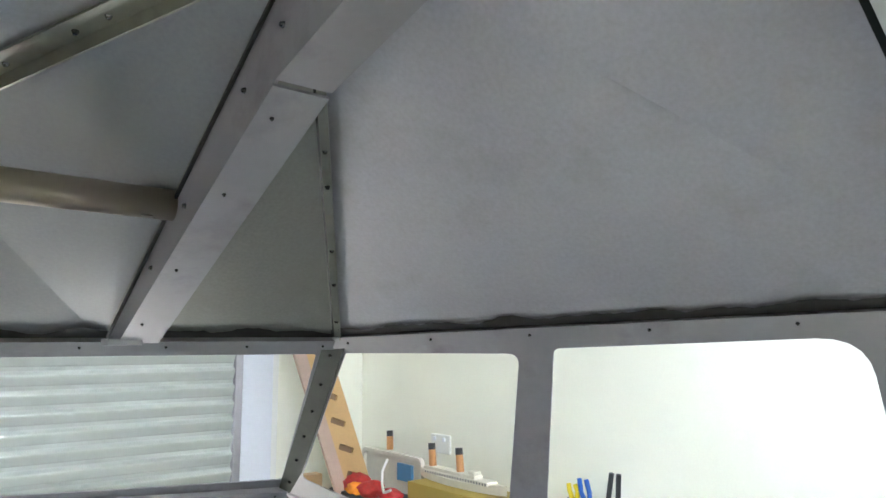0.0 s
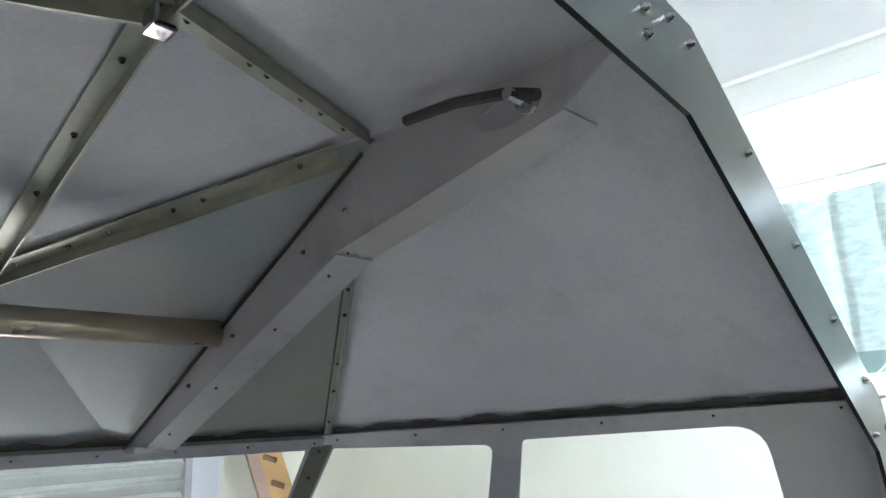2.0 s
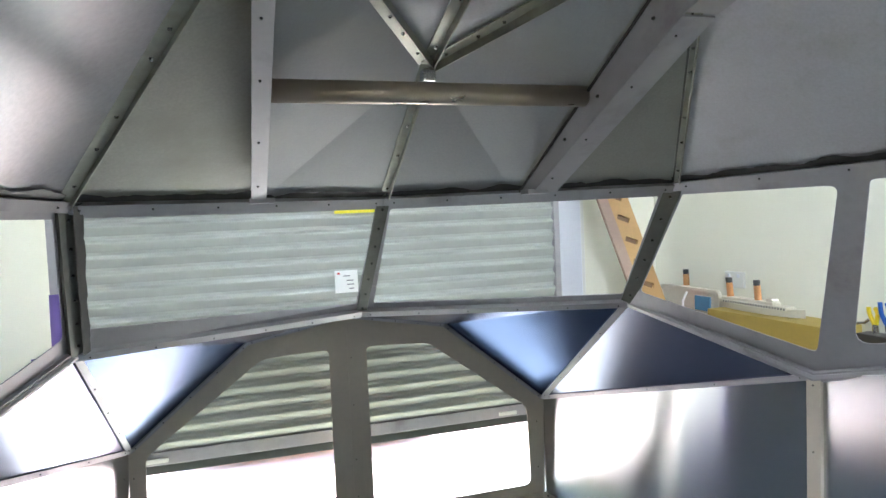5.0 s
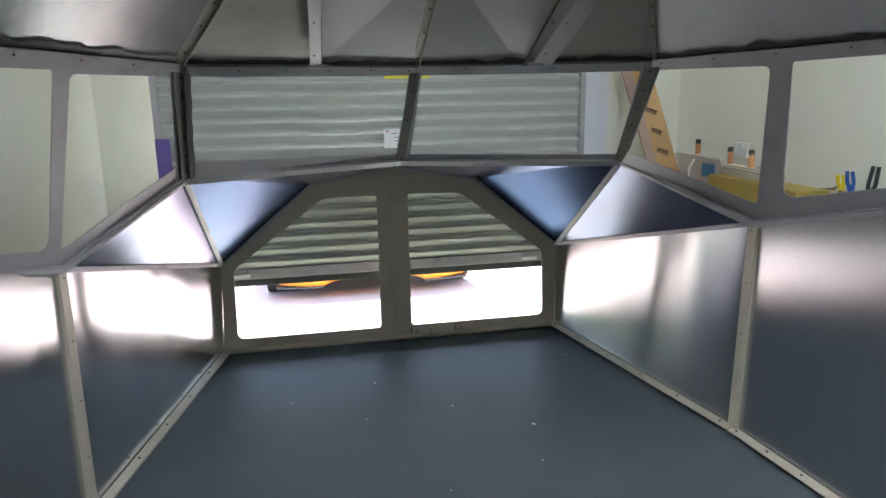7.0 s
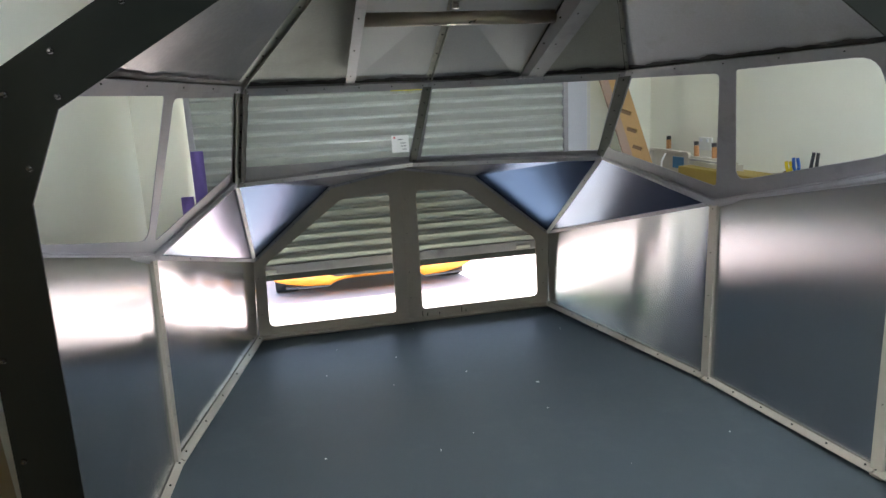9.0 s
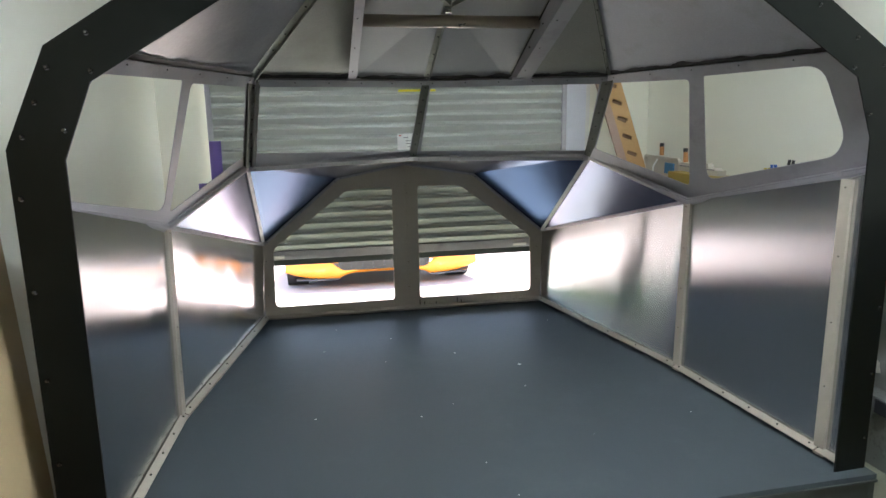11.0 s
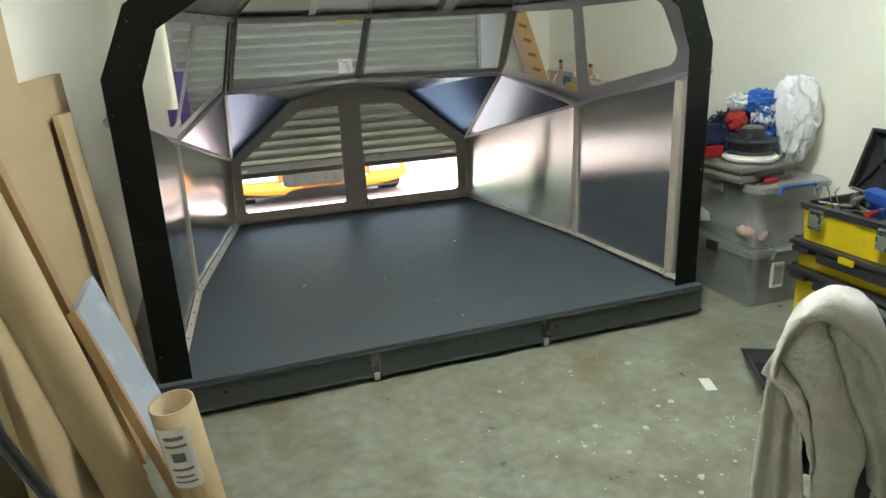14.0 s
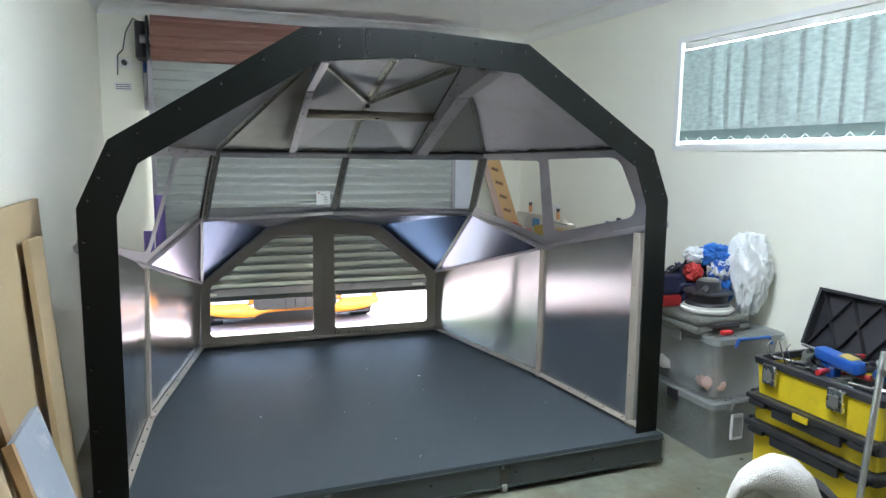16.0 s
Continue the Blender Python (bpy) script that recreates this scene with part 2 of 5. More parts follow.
YTAPE = mat("yellow_tape", (0.75, 0.68, 0.02), 0.5, var=0.05, bump=0)
VWEIGHT = mat("green_blind_hem", (0.17, 0.225, 0.21), 0.8, var=0.1, fine=120, bump=0.05)
VANE = bpy.data.materials.new("green_translucent_blind_cloth")
VANE.use_nodes = True
vn, vl = VANE.node_tree.nodes, VANE.node_tree.links
vt, vmix, vtex, vramp = vn.new("ShaderNodeBsdfTranslucent"), vn.new("ShaderNodeMixShader"), vn.new("ShaderNodeTexNoise"), vn.new("ShaderNodeValToRGB")
vcoord, vmap = vn.new("ShaderNodeTexCoord"), vn.new("ShaderNodeMapping")
vmap.inputs["Scale"].default_value = (24, 24, 60)
vl.new(vcoord.outputs["Object"], vmap.inputs[0])
vl.new(vmap.outputs[0], vtex.inputs[0])
vtex.inputs["Scale"].default_value, vtex.inputs["Detail"].default_value = 1.0, 6
vramp.color_ramp.elements[0].position, vramp.color_ramp.elements[0].color = 0.25, (0.25, 0.29, 0.27, 1)
vramp.color_ramp.elements[1].position, vramp.color_ramp.elements[1].color = 0.75, (0.415, 0.455, 0.43, 1)
vl.new(vtex.outputs[0], vramp.inputs[0])
vl.new(vramp.outputs[0], vt.inputs[0])
vl.new(vramp.outputs[0], vn["Principled BSDF"].inputs["Base Color"])
vn["Principled BSDF"].inputs["Roughness"].default_value = 0.8
vmix.inputs[0].default_value = 0.13
vl.new(vn["Principled BSDF"].outputs[0], vmix.inputs[1])
vl.new(vt.outputs[0], vmix.inputs[2])
vl.new(vmix.outputs[0], vn["Material Output"].inputs[0])


# ---- building helpers ----
def V(*a):
    return Vector(a)


def wloc(ob):
    p = Vector((0, 0, 0))
    while ob:
        p += ob.matrix_basis.translation
        ob = ob.parent
    return p


def finish(bm, name, material):
    bmesh.ops.recalc_face_normals(bm, faces=bm.faces)
    me = bpy.data.meshes.new(name)
    bm.to_mesh(me)
    bm.free()
    me.materials.append(material)
    return me


def root(name, base, label, category, group="", kind=""):
    """An Empty at the thing's base, which parents its parts."""
    ob = new(name)
    ob.empty_display_size = 0.05
    ob.matrix_basis = Matrix.Translation(base)
    return tagged(ob, label, category, group, kind)


def part(name, bm, material, parent, label=""):
    """Links a bmesh, drawn in world metres, as one mesh under a thing or a part."""
    bmesh.ops.translate(bm, verts=bm.verts, vec=-wloc(parent))
    ob = new(name, finish(bm, name, material))
    ob.parent = parent
    return tagged(ob, label)


def thing(name, bm, material, label, category, group="", kind="", base=None):
    """A thing of one mesh, with its origin at its base."""
    if base is None:
        lo = [min(v.co[i] for v in bm.verts) for i in range(3)]
        hi = [max(v.co[i] for v in bm.verts) for i in range(3)]
        base = V((lo[0] + hi[0]) / 2, (lo[1] + hi[1]) / 2, lo[2])
    bmesh.ops.translate(bm, verts=bm.verts, vec=-Vector(base))
    ob = new(name, finish(bm, name, material))
    ob.matrix_basis = Matrix.Translation(base)
    return tagged(ob, label, category, group, kind)


def piece(name, mesh, m, parent, label=""):
    """A small part on shared mesh data, at the world pose m."""
    ob = new(name, mesh)
    ob.parent = parent
    ob.matrix_basis = Matrix.Translation(-wloc(parent)) @ m
    return tagged(ob, label)


def box(bm, lo, hi, m=None, bevel=0.0):
    c, s = (Vector(lo) + Vector(hi)) / 2, Vector(hi) - Vector(lo)
    made = bmesh.ops.create_cube(bm, size=1.0, matrix=(m or Matrix()) @ Matrix.Translation(c) @ Matrix.Diagonal((*s, 1)))
    if bevel:
        edges = list({e for v in made["verts"] for e in v.link_edges})
        bmesh.ops.bevel(bm, geom=edges, offset=bevel, segments=2, affect="EDGES", profile=0.6)
    return bm


def tube(bm, a, b, r, seg=16, r2=None, caps=True):
    a, b = Vector(a), Vector(b)
    q = (b - a).to_track_quat("Z", "Y").to_matrix().to_4x4()
    bmesh.ops.create_cone(bm, cap_ends=caps, segments=seg, radius1=r, radius2=r if r2 is None else r2, depth=(b - a).length, matrix=Matrix.Translation((a + b) / 2) @ q)
    return bm


def hollow(bm, a, b, r, inner, seg=32):
    """An open tube with wall thickness."""
    a, b = Vector(a), Vector(b)
    q = (b - a).to_track_quat("Z", "Y").to_matrix()
    loops = []
    for p, rad in ((a, inner), (a, r), (b, r), (b, inner)):
        loops.append([bm.verts.new(p + q @ V(rad * math.cos(2 * math.pi * i / seg), rad * math.sin(2 * math.pi * i / seg), 0)) for i in range(seg)])
    for k in range(4):
        u, w = loops[k], loops[(k + 1) % 4]
        for i in range(seg):
            bm.faces.new((u[i], u[(i + 1) % seg], w[(i + 1) % seg], w[i]))
    return bm


def bar(bm, a, b, w, h, up=(0, 0, 1), below=0.0, angle=0.0):
    """A bar from a to b: w wide, h deep below the line, its depth along up. angle: wall thickness of an L section instead."""
    a, b = Vector(a), Vector(b)
    d = (b - a).normalized()
    side = d.cross(Vector(up)).normalized()
    u = side.cross(d).normalized()
    if angle:
        prof = [(-w / 2, 0), (w / 2, 0), (w / 2, -angle), (-w / 2 + angle, -angle), (-w / 2 + angle, -h), (-w / 2, -h)]
    else:
        prof = [(-w / 2, 0), (w / 2, 0), (w / 2, -h), (-w / 2, -h)]
    ra = [bm.verts.new(a + side * x + u * (y - below)) for x, y in prof]
    rb = [bm.verts.new(b + side * x + u * (y - below)) for x, y in prof]
    k = len(prof)
    for i in range(k):
        bm.faces.new((ra[i], ra[(i + 1) % k], rb[(i + 1) % k], rb[i]))
    bm.faces.new(ra)
    bm.faces.new(rb[::-1])
    return bm


def rounded(pts, radius, seg=5):
    """A polygon with its corners rounded."""
    out, k = [], len(pts)
    for i in range(k):
        p, a, b = Vector(pts[i]), Vector(pts[i - 1]), Vector(pts[(i + 1) % k])
        r = radius[i] if isinstance(radius, (list, tuple)) else radius
        if r <= 0:
            out.append(p)
            continue
        r = min(r, (a - p).length * 0.45, (b - p).length * 0.45)
        s, e = p + (a - p).normalized() * r, p + (b - p).normalized() * r
        for j in range(seg + 1):
            f = j / seg
            out.append(s * (1 - f) ** 2 + p * 2 * f * (1 - f) + e * f * f)
    return out


def plate(bm, outer, holes=(), thick=0.004, away=None):
    """A flat plate from an outline and holes (3D points), with thickness towards away."""
    def ring(pts):
        vs = [bm.verts.new(p) for p in pts]
        return [bm.edges.new((vs[i], vs[(i + 1) % len(vs)])) for i in range(len(vs))]
    n = V(0, 0, 0)
    for i in range(len(outer)):
        n += Vector(outer[i]).cross(Vector(outer[(i + 1) % len(outer)]))
    n.normalize()
    if away is not None and n.dot(Vector(away)) < 0:
        n = -n
    edges = ring(outer)
    for h in holes:
        edges += ring(h)
    got = bmesh.ops.triangle_fill(bm, use_beauty=True, use_dissolve=False, edges=edges, normal=n)
    faces = [g for g in got["geom"] if isinstance(g, bmesh.types.BMFace)]
    ext = bmesh.ops.extrude_face_region(bm, geom=faces)
    bmesh.ops.translate(bm, verts=[g for g in ext["geom"] if isinstance(g, bmesh.types.BMVert)], vec=n * thick)
    return bm


def onplane(p, o, n):
    return Vector(p) - Vector(n) * (Vector(p) - Vector(o)).dot(Vector(n))


def smooth(ob):
    for f in ob.data.polygons:
        f.use_smooth = True
    return ob


def lumps(bm, c, r, seed, amp=0.25, freq=3.0, squash=(1, 1, 1), sub=3):
    """A creased cloth-like heap."""
    made = bmesh.ops.create_icosphere(bm, subdivisions=sub, radius=1.0)
    for v in made["verts"]:
        d = v.co.normalized()
        k = 1 + amp * noise.noise(d * freq + V(seed, seed * 2, 0)) + 0.5 * amp * abs(noise.noise(d * freq * 2.7 + V(0, seed, 3)))
        v.co = Vector(c) + V(d.x * squash[0], d.y * squash[1], d.z * squash[2]) * r * k
    return bm


def bm_():
    return bmesh.new()


bolt_bm = bm_()
bmesh.ops.create_cone(bolt_bm, cap_ends=True, segments=10, radius1=0.0062, radius2=0.005, depth=0.004, matrix=Matrix.Translation((0, 0, 0.002)))
bmesh.ops.create_cone(bolt_bm, cap_ends=True, segments=10, radius1=0.0045, radius2=0.0025, depth=0.004, matrix=Matrix.Translation((0, 0, 0.006)))
BOLTMESH = finish(bolt_bm, "bolt", BOLT)
dark_bm = bm_()
bmesh.ops.create_cone(dark_bm, cap_ends=True, segments=8, radius1=0.0028, radius2=0.0016, depth=0.003, matrix=Matrix.Translation((0, 0, 0.002)))
DARKMESH = finish(dark_bm, "rivet", DARKBOLT)
riv_bm = bm_()
bmesh.ops.create_cone(riv_bm, cap_ends=True, segments=8, radius1=0.0042, radius2=0.0025, depth=0.004, matrix=Matrix.Translation((0, 0, 0.002)))
RIVET = finish(riv_bm, "rivet", BOLT)


def facing(p, n):
    """A pose at p with its z axis along n."""
    return Matrix.Translation(p) @ Vector(n).to_track_quat("Z", "Y").to_matrix().to_4x4()

# ---- garage ----
WX = lambda y: 1.75 + (2.75 - y) * 0.052   # the window wall's inner face
YB, YF, XL, ZC = 2.78, -4.2, -1.40, 2.45
DL, DR, DB, DY = -1.065, 1.058, 0.44, 2.61
HEAD = 2.12

floor = thing("floor", plate(bm_(), [V(XL - 0.1, YF - 0.1, 0), V(WX(YF) + 0.1, YF - 0.1, 0), V(WX(YB), YB + 0.14, 0), V(XL - 0.1, YB + 0.14, 0)], thick=0.1, away=(0, 0, -1)), CONC, "stained bare concrete garage floor with paint flecks", "floor", kind="structure", base=V(0, 0, 0))
thing("ceiling", box(bm_(), (XL - 0.1, YF - 0.1, ZC), (2.3, YB + 0.14, ZC + 0.08)), CEIL, "plain white plasterboard garage ceiling", "ceiling", kind="structure")
thing("wall_west", box(bm_(), (XL - 0.1, YF, 0), (XL, YB + 0.14, ZC)), WALL, "cream painted side wall of the garage", "wall", kind="structure")
thing("tall_board", box(bm_(), (-1.345, -0.62, 0), (-1.327, -0.30, 2.25), bevel=0.003), MDF, "tall raw board standing against the wall", "board")
# closing wall out of view, added dark so the black arch reflects little
thing("wall_south", box(bm_(), (XL - 0.1, YF - 0.1, 0), (2.3, YF, ZC)), REAR, "unseen rear wall of the garage, made dark brown to darken reflections", "wall", kind="structure")
nb = bm_()
box(nb, (XL, YB, 0), (DL - 0.0, YB + 0.12, HEAD))
box(nb, (DR + 0.02, YB, 0), (WX(YB) + 0.1, YB + 0.12, HEAD))
box(nb, (XL, YB, HEAD), (WX(YB) + 0.1, YB + 0.12, ZC))
thing("wall_north", nb, WALL, "cream painted wall around the roller door", "wall", kind="structure")
wy0, wy1, wz0, wz1 = -0.31, 0.925, 1.525, 2.105
eb = bm_()
pw = lambda y, z: V(WX(y), y, z)
plate(eb, [pw(YF, 0), pw(YB, 0), pw(YB, ZC), pw(YF, ZC)], [[pw(wy0, wz0), pw(wy1, wz0), pw(wy1, wz1), pw(wy0, wz1)]], 0.12, (1, 0, 0))
thing("wall_east", eb, WALL, "cream painted side wall with a high window", "wall", kind="structure")


def cornice(name, a, b, inward):
    bm = bm_()
    a, b, inward = Vector(a), Vector(b), Vector(inward)
    prof = [(0, 0), (0, -0.085), (0.006, -0.085)] + [(0.006 + 0.074 * (1 - math.cos(q)), -0.085 + 0.074 * math.sin(q)) for q in [i * math.pi / 2 / 6 for i in range(7)]] + [(0.085, 0)]
    ra = [bm.verts.new(a + inward * x + V(0, 0, z)) for x, z in prof]
    rb = [bm.verts.new(b + inward * x + V(0, 0, z)) for x, z in prof]
    for i in range(len(prof)):
        j = (i + 1) % len(prof)
        bm.faces.new((ra[i], ra[j], rb[j], rb[i]))
    bm.faces.new(ra)
    bm.faces.new(rb[::-1])
    return thing(name, bm, TRIM, "white coved plaster cornice along the ceiling", "cornice", kind="structure")


cornice("trim", (WX(YF), YF, ZC), (WX(YB), YB, ZC), (-1, 0, 0))
cornice("trim", (XL, YB, ZC), (WX(YB), YB, ZC), (0, -1, 0))
cornice("trim", (XL, YF, ZC), (XL, YB, ZC), (1, 0, 0))

# window with vertical blind
win = root("window_1", pw(0.3, wz0), "high white framed window with a vertical blind", "window", kind="structure")
fo = lambda d, y, z: V(WX(y) + d, y, z)
wb = bm_()
plate(wb, [fo(-0.012, wy0 - 0.034, wz0 - 0.034), fo(-0.012, wy1 + 0.034, wz0 - 0.034), fo(-0.012, wy1 + 0.034, wz1 + 0.034), fo(-0.012, wy0 - 0.034, wz1 + 0.034)], [[fo(-0.012, wy0, wz0), fo(-0.012, wy1, wz0), fo(-0.012, wy1, wz1), fo(-0.012, wy0, wz1)]], 0.0115, (1, 0, 0))
part("window_frame", wb, TRIM, win, "white painted architrave")
wb = bm_()
bar(wb, fo(0.0425, wy0, wz0 + 0.0095), fo(0.0425, wy1, wz0 + 0.0095), 0.075, 0.015)
part("window_sill", wb, TRIM, win)
for ya, yb in ((wy0, 0.3), (0.3, wy1)):
    wb = bm_()
    o = [fo(0.085, ya, wz0), fo(0.085, yb, wz0), fo(0.085, yb, wz1), fo(0.085, ya, wz1)]
    k = 0.03
    plate(wb, o, [[fo(0.085, ya + k, wz0 + k), fo(0.085, yb - k, wz0 + k), fo(0.085, yb - k, wz1 - k), fo(0.085, ya + k, wz1 - k)]], 0.025, (1, 0, 0))
    part("sash", wb, TRIM, win)
    wb = bm_()
    plate(wb, [fo(0.095, ya + k, wz0 + k), fo(0.095, yb - k, wz0 + k), fo(0.095, yb - k, wz1 - k), fo(0.095, ya + k, wz1 - k)], (), 0.004, (1, 0, 0))
    part("pane", wb, GLASS, win).visible_shadow = False
blind = root("vertical_blind", fo(0.03, 0.3, wz0 + 0.03), "pale green cloth vertical blind, closed, with beaded chain", "blind")
wb = bm_()
bar(wb, fo(0.024, wy0 + 0.01, wz1 - 0.004), fo(0.024, wy1 - 0.01, wz1 - 0.004), 0.045, 0.035)
part("headrail", wb, TRIM, blind, "white headrail")
nv = 11
for i in range(nv):
    yc = wy0 + 0.055 + (wy1 - wy0 - 0.11) * i / (nv - 1)
    wb = bm_()
    tw = radians(-6)
    d = V(math.sin(tw), math.cos(tw), 0) * ((wy1 - wy0 - 0.11) / (nv - 1) / 2 + 0.011)
    c = fo(0.013, yc, 0)
    z0, z1 = wz0 + 0.035, wz1 - 0.042
    plate(wb, [c - d + V(0, 0, z0), c + d + V(0, 0, z0), c + d + V(0, 0, z1), c - d + V(0, 0, z1)], (), 0.0008, (-1, 0, 0))
    vane = part("vane", wb, VANE, blind)
    wb = bm_()
    z0, z1 = wz0 + 0.022, wz0 + 0.082
    plate(wb, [c - d + V(-0.001, 0, z0), c + d + V(-0.001, 0, z0), c + d + V(-0.001, 0, z1), c - d + V(-0.001, 0, z1)], (), 0.002, (-1, 0, 0))
    part("weight_pocket", wb, VWEIGHT, vane, "darker hemmed pocket")
    if i < nv - 1:
        wb = bm_()
        y2 = yc + (wy1 - wy0 - 0.11) / (nv - 1)
        pts = [fo(0.001, yc + (y2 - yc) * f, wz0 + 0.045 - 0.035 * math.sin(math.pi * f)) for f in (0, 0.25, 0.5, 0.75, 1)]
        for p, q in zip(pts, pts[1:]):
            tube(wb, p, q, 0.0016, 5)
        part("chain", wb, TRIM, blind, "white beaded chain")
area("window_light", look(fo(0.11, (wy0 + wy1) / 2, (wz0 + wz1) / 2), (0, (wy0 + wy1) / 2 - 0.05, (wz0 + wz1) / 2)), wy1 - wy0 - 0.04, wz1 - wz0 - 0.04, WINDOW_W, (0.9, 0.97, 1.0))

# ceiling light, out of view: an assumed batten, placed from the arch's reflection
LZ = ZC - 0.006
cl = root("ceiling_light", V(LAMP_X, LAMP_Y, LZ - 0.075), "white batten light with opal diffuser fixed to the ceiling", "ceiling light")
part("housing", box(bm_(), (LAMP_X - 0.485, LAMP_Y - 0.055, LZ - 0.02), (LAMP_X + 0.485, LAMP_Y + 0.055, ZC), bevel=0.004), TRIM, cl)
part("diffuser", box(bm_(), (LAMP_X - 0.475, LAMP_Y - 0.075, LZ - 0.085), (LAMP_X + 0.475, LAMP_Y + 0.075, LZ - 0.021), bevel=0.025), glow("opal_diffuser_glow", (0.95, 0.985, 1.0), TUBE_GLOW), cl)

# roller door
door = root("door_1", V(0, DY, DB), "pale green corrugated steel roller door, part raised", "roller door", kind="structure")
pitch = 0.0635
count = int((HEAD + 0.02 - DB) / pitch)
sb = bm_()
prof = [(0, 0), (-0.003, 0.004), (-0.016, 0.028), (-0.0185, 0.034), (-0.0175, 0.0385), (-0.003, 0.047), (0, 0.051), (0, pitch)]
for (y0, z0), (y1, z1) in zip(prof, prof[1:]):
    vs = [sb.verts.new(p) for p in (V(DL, y0, z0), V(DR, y0, z0), V(DR, y1, z1), V(DL, y1, z1))]
    sb.faces.new(vs)
    vs = [sb.verts.new(p + V(0, 0.002, 0)) for p in (V(DL, y0, z0), V(DR, y0, z0), V(DR, y1, z1), V(DL, y1, z1))]
    sb.faces.new(vs[::-1])
SLATMESH = finish(sb, "slat", SLAT)
for i in range(count):
    piece("slat", SLATMESH, Matrix.Translation((0, DY, DB + 0.055 + i * pitch)), door)
rb = bm_()
box(rb, (DL, DY - 0.012, DB), (DR, DY + 0.012, DB + 0.055), bevel=0.004)
part("bottom_rail", rb, FRAME, door, "grey bottom rail")
part("weather_seal", box(bm_(), (DL, DY - 0.009, DB - 0.036), (DR, DY + 0.009, DB - 0.0005), bevel=0.004), FASCIA, door, "dark rubber weather seal")
for x0 in (-0.8, 0.74):
    part("rail_clip", box(bm_(), (x0, DY - 0.022, DB + 0.012), (x0 + 0.09, DY - 0.013, DB + 0.03), bevel=0.003), TRIM, door)
for x in (DL - 0.03, DR):
    part("guide", box(bm_(), (x, DY - 0.025, 0), (x + 0.03, DY + 0.125, HEAD + 0.02), bevel=0.003), FRAME, door)
st = thing("sticker", box(bm_(), (0.003, DY - 0.0215, 1.09), (0.103, DY - 0.0198, 1.187)), PAPER, "white warning sticker with faint marks on the roller door", "sticker")
for x, z, w, h in ((0.014, 1.171, 0.012, 0.008), (0.039, 1.161, 0.03, 0.004), (0.054, 1.141, 0.03, 0.004), (0.056, 1.124, 0.03, 0.004), (0.064, 1.106, 0.022, 0.004)):
    part("print_mark", box(bm_(), (x, DY - 0.0222, z), (x + w, DY - 0.0215, z + h)), RED if h > 0.005 else INK, st)
roll = root("door_roll", V(0, DY + 0.0, 2.04), "terracotta corrugated curtain rolled up over the door", "roller door")
ns = 13
for i in range(ns):
    a0, a1 = 2 * math.pi * i / ns, 2 * math.pi * (i + 1) / ns
    bm = bm_()
    cy, cz, r0 = DY + 0.02, 2.195, 0.145
    pr = [(a0, r0), (a0 + (a1 - a0) * 0.35, r0), (a0 + (a1 - a0) * 0.5, r0 + 0.012), (a0 + (a1 - a0) * 0.65, r0 + 0.012), (a0 + (a1 - a0) * 0.8, r0), (a1, r0)]
    for (p, r), (q, s) in zip(pr, pr[1:]):
        bm.faces.new([bm.verts.new(v) for v in (V(DL, cy + r * math.cos(p), cz + r * math.sin(p)), V(DR, cy + r * math.cos(p), cz + r * math.sin(p)), V(DR, cy + s * math.cos(q), cz + s * math.sin(q)), V(DL, cy + s * math.cos(q), cz + s * math.sin(q)))])
    part("slat", bm, ROLL, roll)
bm = bm_()
tube(bm, (DL - 0.07, DY + 0.02, 2.195), (DR + 0.07, DY + 0.02, 2.195), 0.03)
part("axle", bm, FRAME, roll)
for x in (DL - 0.028, DR + 0.022):
    part("drum_wheel", tube(bm_(), (x, DY + 0.02, 2.195), (x + 0.012, DY + 0.02, 2.195), 0.15, 28), PLASTIC, roll)
opener = root("door_opener", V(-1.13, 2.7, 1.9), "black door opener with loose cable and blue lever on the wall", "door opener")
part("body", box(bm_(), (-1.165, 2.62, 2.07), (-1.10, 2.779, 2.31), bevel=0.012), PLASTIC, opener)
part("bracket", box(bm_(), (-1.13, 2.72, 1.74), (-1.098, 2.779, 2.07), bevel=0.003), FRAME, opener)
part("lever", box(bm_(), (-1.128, 2.70, 1.90), (-1.108, 2.72, 2.06), bevel=0.004), BLUE, opener, "blue release lever")
part("handle", box(bm_(), (-1.125, 2.695, 1.82), (-1.105, 2.715, 1.985), bevel=0.004), TRIM, opener, "white handle")
bm = bm_()
cab = [V(-1.13, 2.7, 2.31), V(-1.18, 2.74, 2.34), V(-1.23, 2.76, 2.25), V(-1.25, 2.77, 2.14), V(-1.285, 2.77, 2.10), V(-1.29, 2.77, 1.97)]
for p, q in zip(cab, cab[1:]):
    tube(bm, p, q, 0.004, 6)
part("cable", bm, PLASTIC, opener)
po = root("power_outlet", V(-1.25, YB, 2.03), "white wall power outlet with a black plug", "power outlet")
part("plate", box(bm_(), (-1.31, YB - 0.01, 2.015), (-1.195, YB, 2.09), bevel=0.004), TRIM, po)
part("plug", tube(bm_(), (-1.245, YB - 0.045, 2.052), (-1.245, YB - 0.01, 2.052), 0.018), PLASTIC, po, "black plug")
sg = thing("wall_label", box(bm_(), (-1.315, YB - 0.004, 1.865), (-1.20, YB, 1.925)), PAPER, "small white printed label on the wall", "label")
for k in range(3):
    part("print_line", box(bm_(), (-1.305, YB - 0.0045, 1.878 + k * 0.014), (-1.215, YB - 0.004, 1.883 + k * 0.014)), INK, sg)
thing("hook", box(bm_(), (-1.085, 2.70, 1.45), (-1.06, 2.72, 1.475), bevel=0.004), RED, "small red plastic hook by the door guide", "hook")
